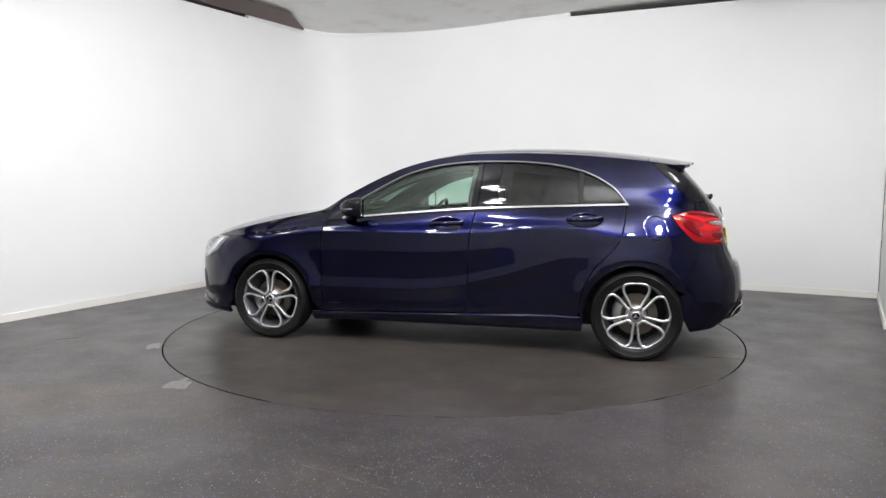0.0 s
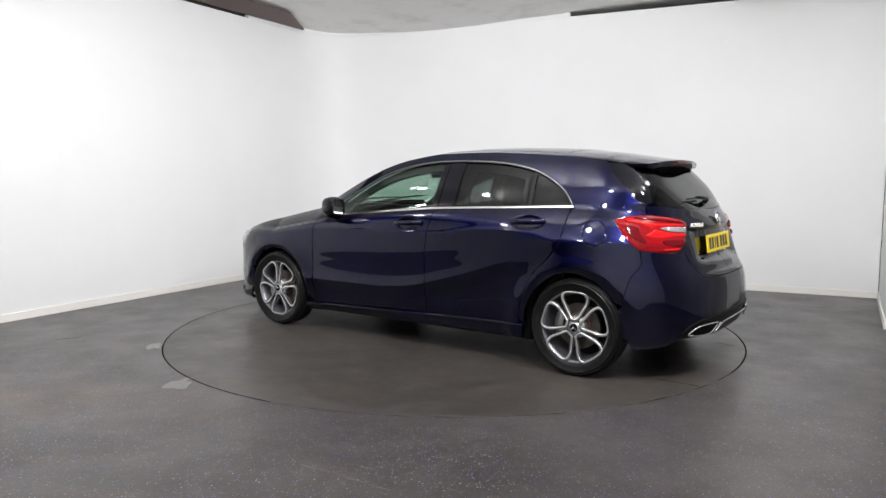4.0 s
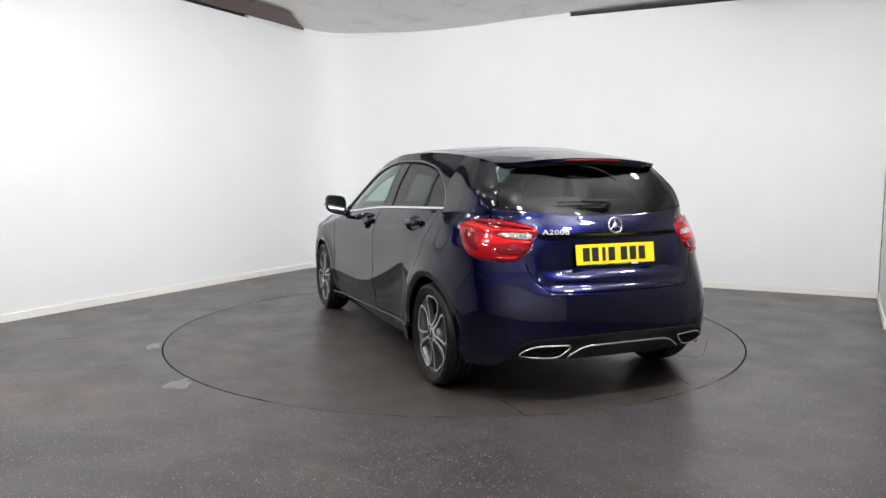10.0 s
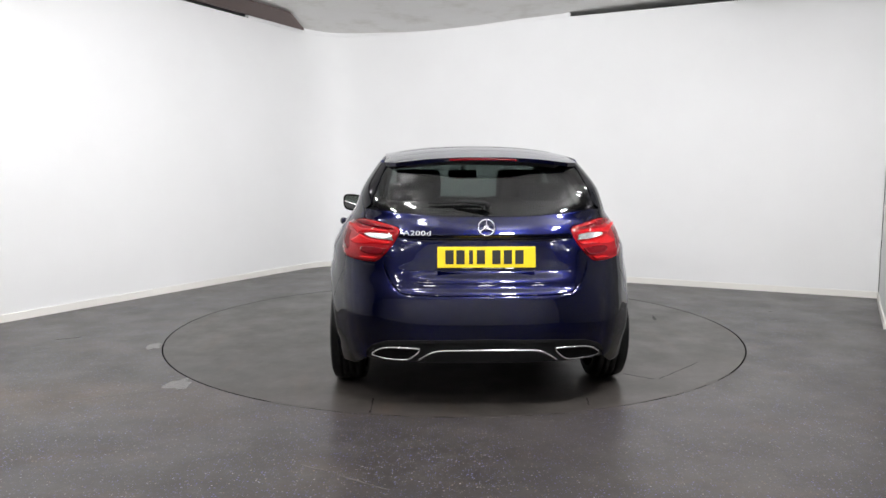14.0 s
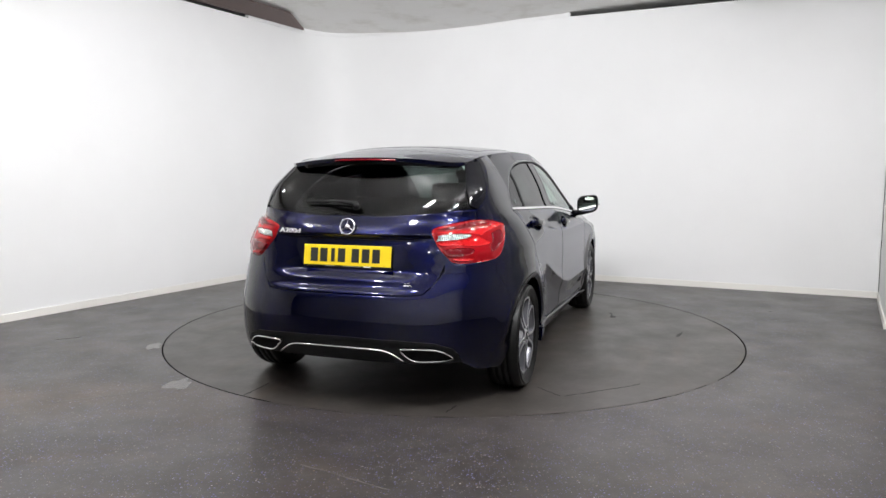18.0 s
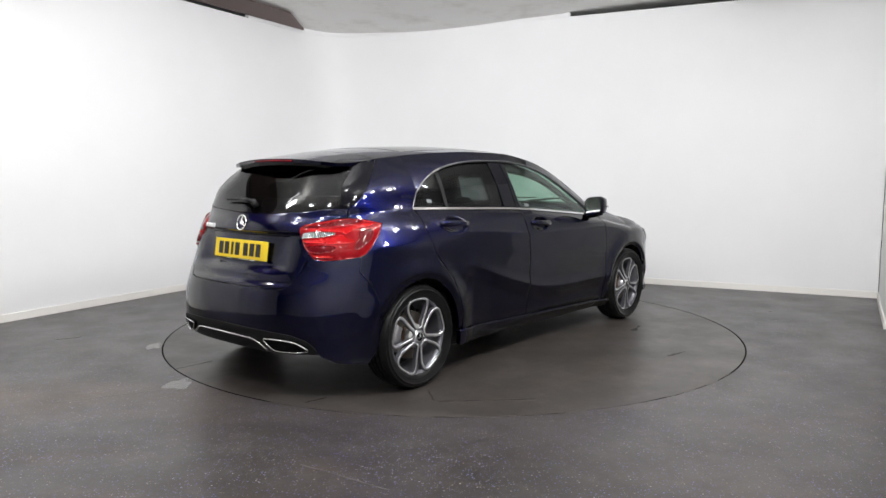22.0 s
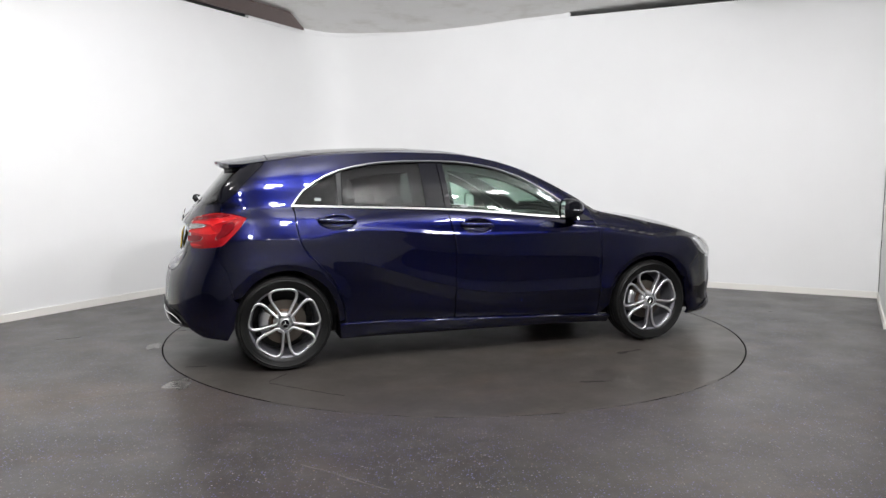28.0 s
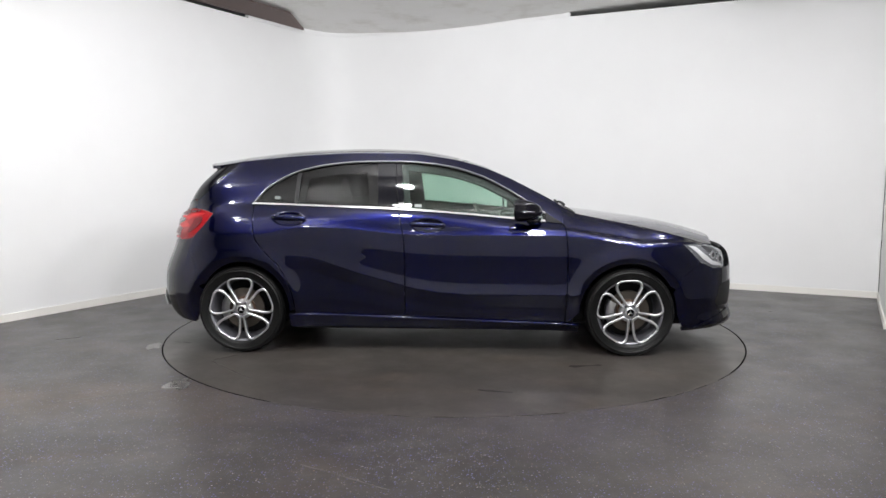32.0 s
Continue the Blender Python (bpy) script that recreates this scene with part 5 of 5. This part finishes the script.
skin("grille", wall_at, grille, BLACK_PLASTIC, car, sides=(1, -1), lift=-0.004, label="black radiator grille")
# scuttle and wipers
scut = [(0.925, 0.9), (0.93, 0), (0.925, -0.9), (0.99, -0.92), (1.0, 0), (0.99, 0.92)]
skin("scuttle", top_at, scut, BLACK_PLASTIC, car, lift=0.006, depth=0.02, grid=(0.03, 0.08), label="black plastic windscreen scuttle")
bm = bmesh.new()
tube(bm, [top_at(0.98, 0.55) + Vector((0, 0, 0.02)), top_at(0.93, 0.2) + Vector((0, 0, 0.03)), top_at(0.90, -0.3) + Vector((0, 0, 0.02))], [0.012, 0.009, 0.006], 6)
part("front_wiper", bm, BLACK_PLASTIC, car)
bm = bmesh.new()
tube(bm, [top_at(0.98, -0.1) + Vector((0, 0, 0.02)), top_at(0.93, -0.45) + Vector((0, 0, 0.03)), top_at(0.88, -0.8) + Vector((0, 0, 0.02))], [0.012, 0.009, 0.006], 6)
part("front_wiper", bm, BLACK_PLASTIC, car)

# ---- cabin ----


def seat_shape(bm, y0, y1, x, z0, width_top=0.9):
    """Cushion and backrest of a seat facing forward."""
    box(bm, x - 0.02, x + 0.50, y0, y1, z0, z0 + 0.16, 0.05)
    lean = Matrix.Translation((x, 0, z0 + 0.08)) @ Matrix.Rotation(radians(-18), 4, "Y")
    box(bm, -0.14, 0.0, y0 + 0.01, y1 - 0.01, 0.0, 0.62, 0.05, lean)


for y in (0.36, -0.36):
    bm = bmesh.new()
    seat_shape(bm, y - 0.26, y + 0.26, -0.30, 0.42)
    seat = part("front_seat", bm, SEAT, car, "black front seat", True)
    bm = bmesh.new()
    lean = Matrix.Translation((-0.30, 0, 0.50)) @ Matrix.Rotation(radians(-16), 4, "Y")
    box(bm, -0.15, -0.03, y - 0.155, y + 0.165, 0.57, 0.84, 0.05, lean)
    box(bm, -0.15, -0.02, y - 0.22, y + 0.22, 0.50, 0.64, 0.05, lean)
    part("headrest", bm, SEAT, seat, "black headrest", True)
bm = bmesh.new()
seat_shape(bm, -0.62, 0.62, -1.08, 0.45)
bench = part("rear_bench", bm, SEAT, car, "black rear bench", True)
for y, up, w in ((0.40, 0.12, 0.14), (0.0, 0.0, 0.11), (-0.40, 0.12, 0.14)):
    bm = bmesh.new()
    lean = Matrix.Translation((-1.08, 0, 0.53)) @ Matrix.Rotation(radians(-16), 4, "Y")
    box(bm, -0.12, -0.02, y - w, y + w, 0.46 + up, 0.59 + up, 0.035, lean)
    for k in (-0.05, 0.05):
        tube(bm, [lean @ Vector((-0.07, y + k, 0.40)), lean @ Vector((-0.07, y + k, 0.48 + up))], 0.006, 6)
    part("headrest", bm, SEAT, bench, "black headrest", True)
bm = bmesh.new()
box(bm, 0.52, 0.98, -0.70, 0.70, 0.55, 0.92, 0.06)
box(bm, 0.48, 0.70, -0.60, -0.12, 0.86, 0.97, 0.04)
box(bm, 0.40, 0.60, -0.10, 0.10, 0.45, 0.85, 0.03)
part("dashboard", bm, TRIM, car, "dark dashboard", True)
bm = bmesh.new()
tilt = Matrix.Translation((0.36, -0.36, 0.86)) @ Matrix.Rotation(radians(-25), 4, "Y")
ring = [tilt @ Vector((0, 0.185 * math.cos(a), 0.185 * math.sin(a))) for a in np.linspace(0, 2 * math.pi, 28, endpoint=False)]
tube(bm, ring, 0.015, 8, closed=True)
box(bm, -0.02, 0.05, -0.08, 0.08, -0.06, 0.06, 0.02, tilt)
for a in (0, 180, 270):
    box(bm, -0.01, 0.015, 0.05, 0.18, -0.018, 0.018, 0.004, tilt @ Matrix.Rotation(radians(a), 4, "X"))
part("steering_wheel", bm, TRIM, car, "black steering wheel", True)
bm = bmesh.new()
box(bm, 0.27, 0.30, -0.12, 0.12, 1.22, 1.29, 0.012)
tube(bm, [(0.29, 0, 1.27), (0.31, 0, 1.315)], 0.018, 8)
part("rear_view_mirror", bm, BLACK_PLASTIC, car, "black rear-view mirror", True)
bm = bmesh.new()
box(bm, -1.66, -1.15, -0.60, 0.60, 0.40, 0.90, 0.03)
box(bm, -1.80, -1.60, -0.44, 0.44, 0.40, 0.90, 0.03)
part("boot_lining", bm, TRIM, car, "dark boot lining and parcel shelf")
bm = bmesh.new()
for s in (1, -1):
    box(bm, -1.2, 0.9, 0.70 * s - 0.012, 0.70 * s + 0.012, 0.32, 0.93, 0.01)
box(bm, -1.2, 0.95, -0.70, 0.70, 0.30, 0.36)
part("cabin_lining", bm, TRIM, car, "dark cabin trim")

# ---- marks on floor and turntable ----
PALE_MARK = material("pale_scuff", (0.14, 0.135, 0.128), 0.5)
DARK_MARK = material("dark_scratch", (0.012, 0.011, 0.010), 0.6)


def mark(name, points, width, mat, label, parent=None):
    """A worn line lying on the floor, a fraction of a millimetre thick."""
    bm = bmesh.new()
    pts = [Vector((x, y, 0)) for x, y in points]
    rows = []
    for i, p in enumerate(pts):
        t = (pts[min(i + 1, len(pts) - 1)] - pts[max(i - 1, 0)]).normalized()
        n = Vector((-t.y, t.x, 0)) * (width / 2 * (0.6 + 0.8 * noise.noise(p * 9)) if 0 < i < len(pts) - 1 else width * 0.1)
        rows.append([bm.verts.new(p + n + Vector((0, 0, z))) for z in (0.0002, 0.0012)] + [bm.verts.new(p - n + Vector((0, 0, z))) for z in (0.0012, 0.0002)])
    for a, b in zip(rows, rows[1:]):
        for k in range(3):
            bm.faces.new((a[k], a[k + 1], b[k + 1], b[k]))
    bmesh.ops.recalc_face_normals(bm, faces=bm.faces)
    ob = mesh_object(name, bm, mat, parent, smooth=False)
    if parent:
        return ob
    return tagged(ob, label, "floor mark", kind="structure")


def line(a, b, n=12, wob=0.01):
    a, b = Vector(a), Vector(b)
    return [tuple(a + (b - a) * (i / n) + Vector((noise.noise(Vector((i * 0.7, a.x, 0))), noise.noise(Vector((i * 0.7, a.y, 3))))) * wob) for i in range(n + 1)]


# seams, scratches and scuffs of the still floor
for a, b, w, mt in (((-2.20, -2.03), (-1.60, -1.735), 0.026, PALE_MARK), ((1.979, -1.984), (2.6, -2.23), 0.008, PALE_MARK), ((-3.02, -0.532), (-2.86, -0.435), 0.02, DARK_MARK), ((-0.66, -2.85), (-0.25, -3.10), 0.012, PALE_MARK)):
    mark("floor_mark", line(a, b), w, mt, "thin worn line in the vinyl floor")


DUST = material("grey_floor_dust", (0.060, 0.053, 0.048), 0.45)
mark("floor_mark", [(R_TABLE * math.sin(radians(a)), -R_TABLE * math.cos(radians(a))) for a in np.arange(-27, 53, 1.0)], 0.034, DUST, "dust packed into the gap round the turntable")


def blotch(name, cx, cy, rx, ry, mat, label):
    """A ragged pale patch of worn or dried-on stain."""
    bm = bmesh.new()
    n = 40
    rim = []
    for i in range(n):
        a = 2 * math.pi * i / n
        k = 0.75 + 0.55 * noise.noise(Vector((math.cos(a) * 1.7 + cx, math.sin(a) * 1.7 + cy, 0)))
        rim.append((cx + rx * k * math.cos(a), cy + ry * k * math.sin(a)))
    extrude_outline(bm, rim, lambda x, y, d: (x, y, d), 0.0002, 0.0010)
    tagged(mesh_object(name, bm, mat, smooth=False), label, "floor mark", kind="structure")


STAIN = material("pale_stain", (0.105, 0.100, 0.096), 0.14)
blotch("floor_stain", -1.64, -1.68, 0.10, 0.16, STAIN, "pale smeared stain on the vinyl floor")
blotch("floor_stain", -2.18, -0.72, 0.07, 0.12, STAIN, "pale smeared stain on the vinyl floor")
mark("floor_mark", line((2.89, 0.67), (2.93, 0.68), 4, 0.004), 0.03, DARK_MARK, "small dark scuff on the vinyl floor")
# scratches that turn with the table
for a, b, w, mt in (((-1.457, -1.011), (-1.583, -1.167), 0.008, DARK_MARK), ((-1.58, -1.195), (-1.20, -1.582), 0.012, DARK_MARK), ((-1.899, 0.528), (-2.165, 0.529), 0.018, DARK_MARK),
                    ((-1.934, -0.667), (-2.067, -0.65), 0.014, DARK_MARK), ((1.744, -0.587), (1.822, -0.542), 0.02, PALE_MARK), ((0.80, -1.22), (1.02, -1.17), 0.05, DARK_MARK), ((0.20, -1.76), (0.40, -1.80), 0.03, DARK_MARK),
                    ((1.62, 0.70), (1.70, 0.75), 0.02, PALE_MARK)):
    mark("scratch", line(a, b), w, mt, "", turntable)


def motions():
    """The turntable and the car on it turn steadily clockwise seen from above."""
    rows_table, rows_car = [], []
    for i in range(17):
        t = 2.0 * i
        yaw = 165.948 - 5.24139 * t
        rows_table.append((t, pose(0, 0, 0, 0, 0, yaw)))
        rows_car.append((t, pose(0, 0, 0, 0, 0, yaw) @ pose(-0.1035, -0.0862, 0.0)))
    walk(turntable, rows_table)
    walk(car, rows_car)


motions()
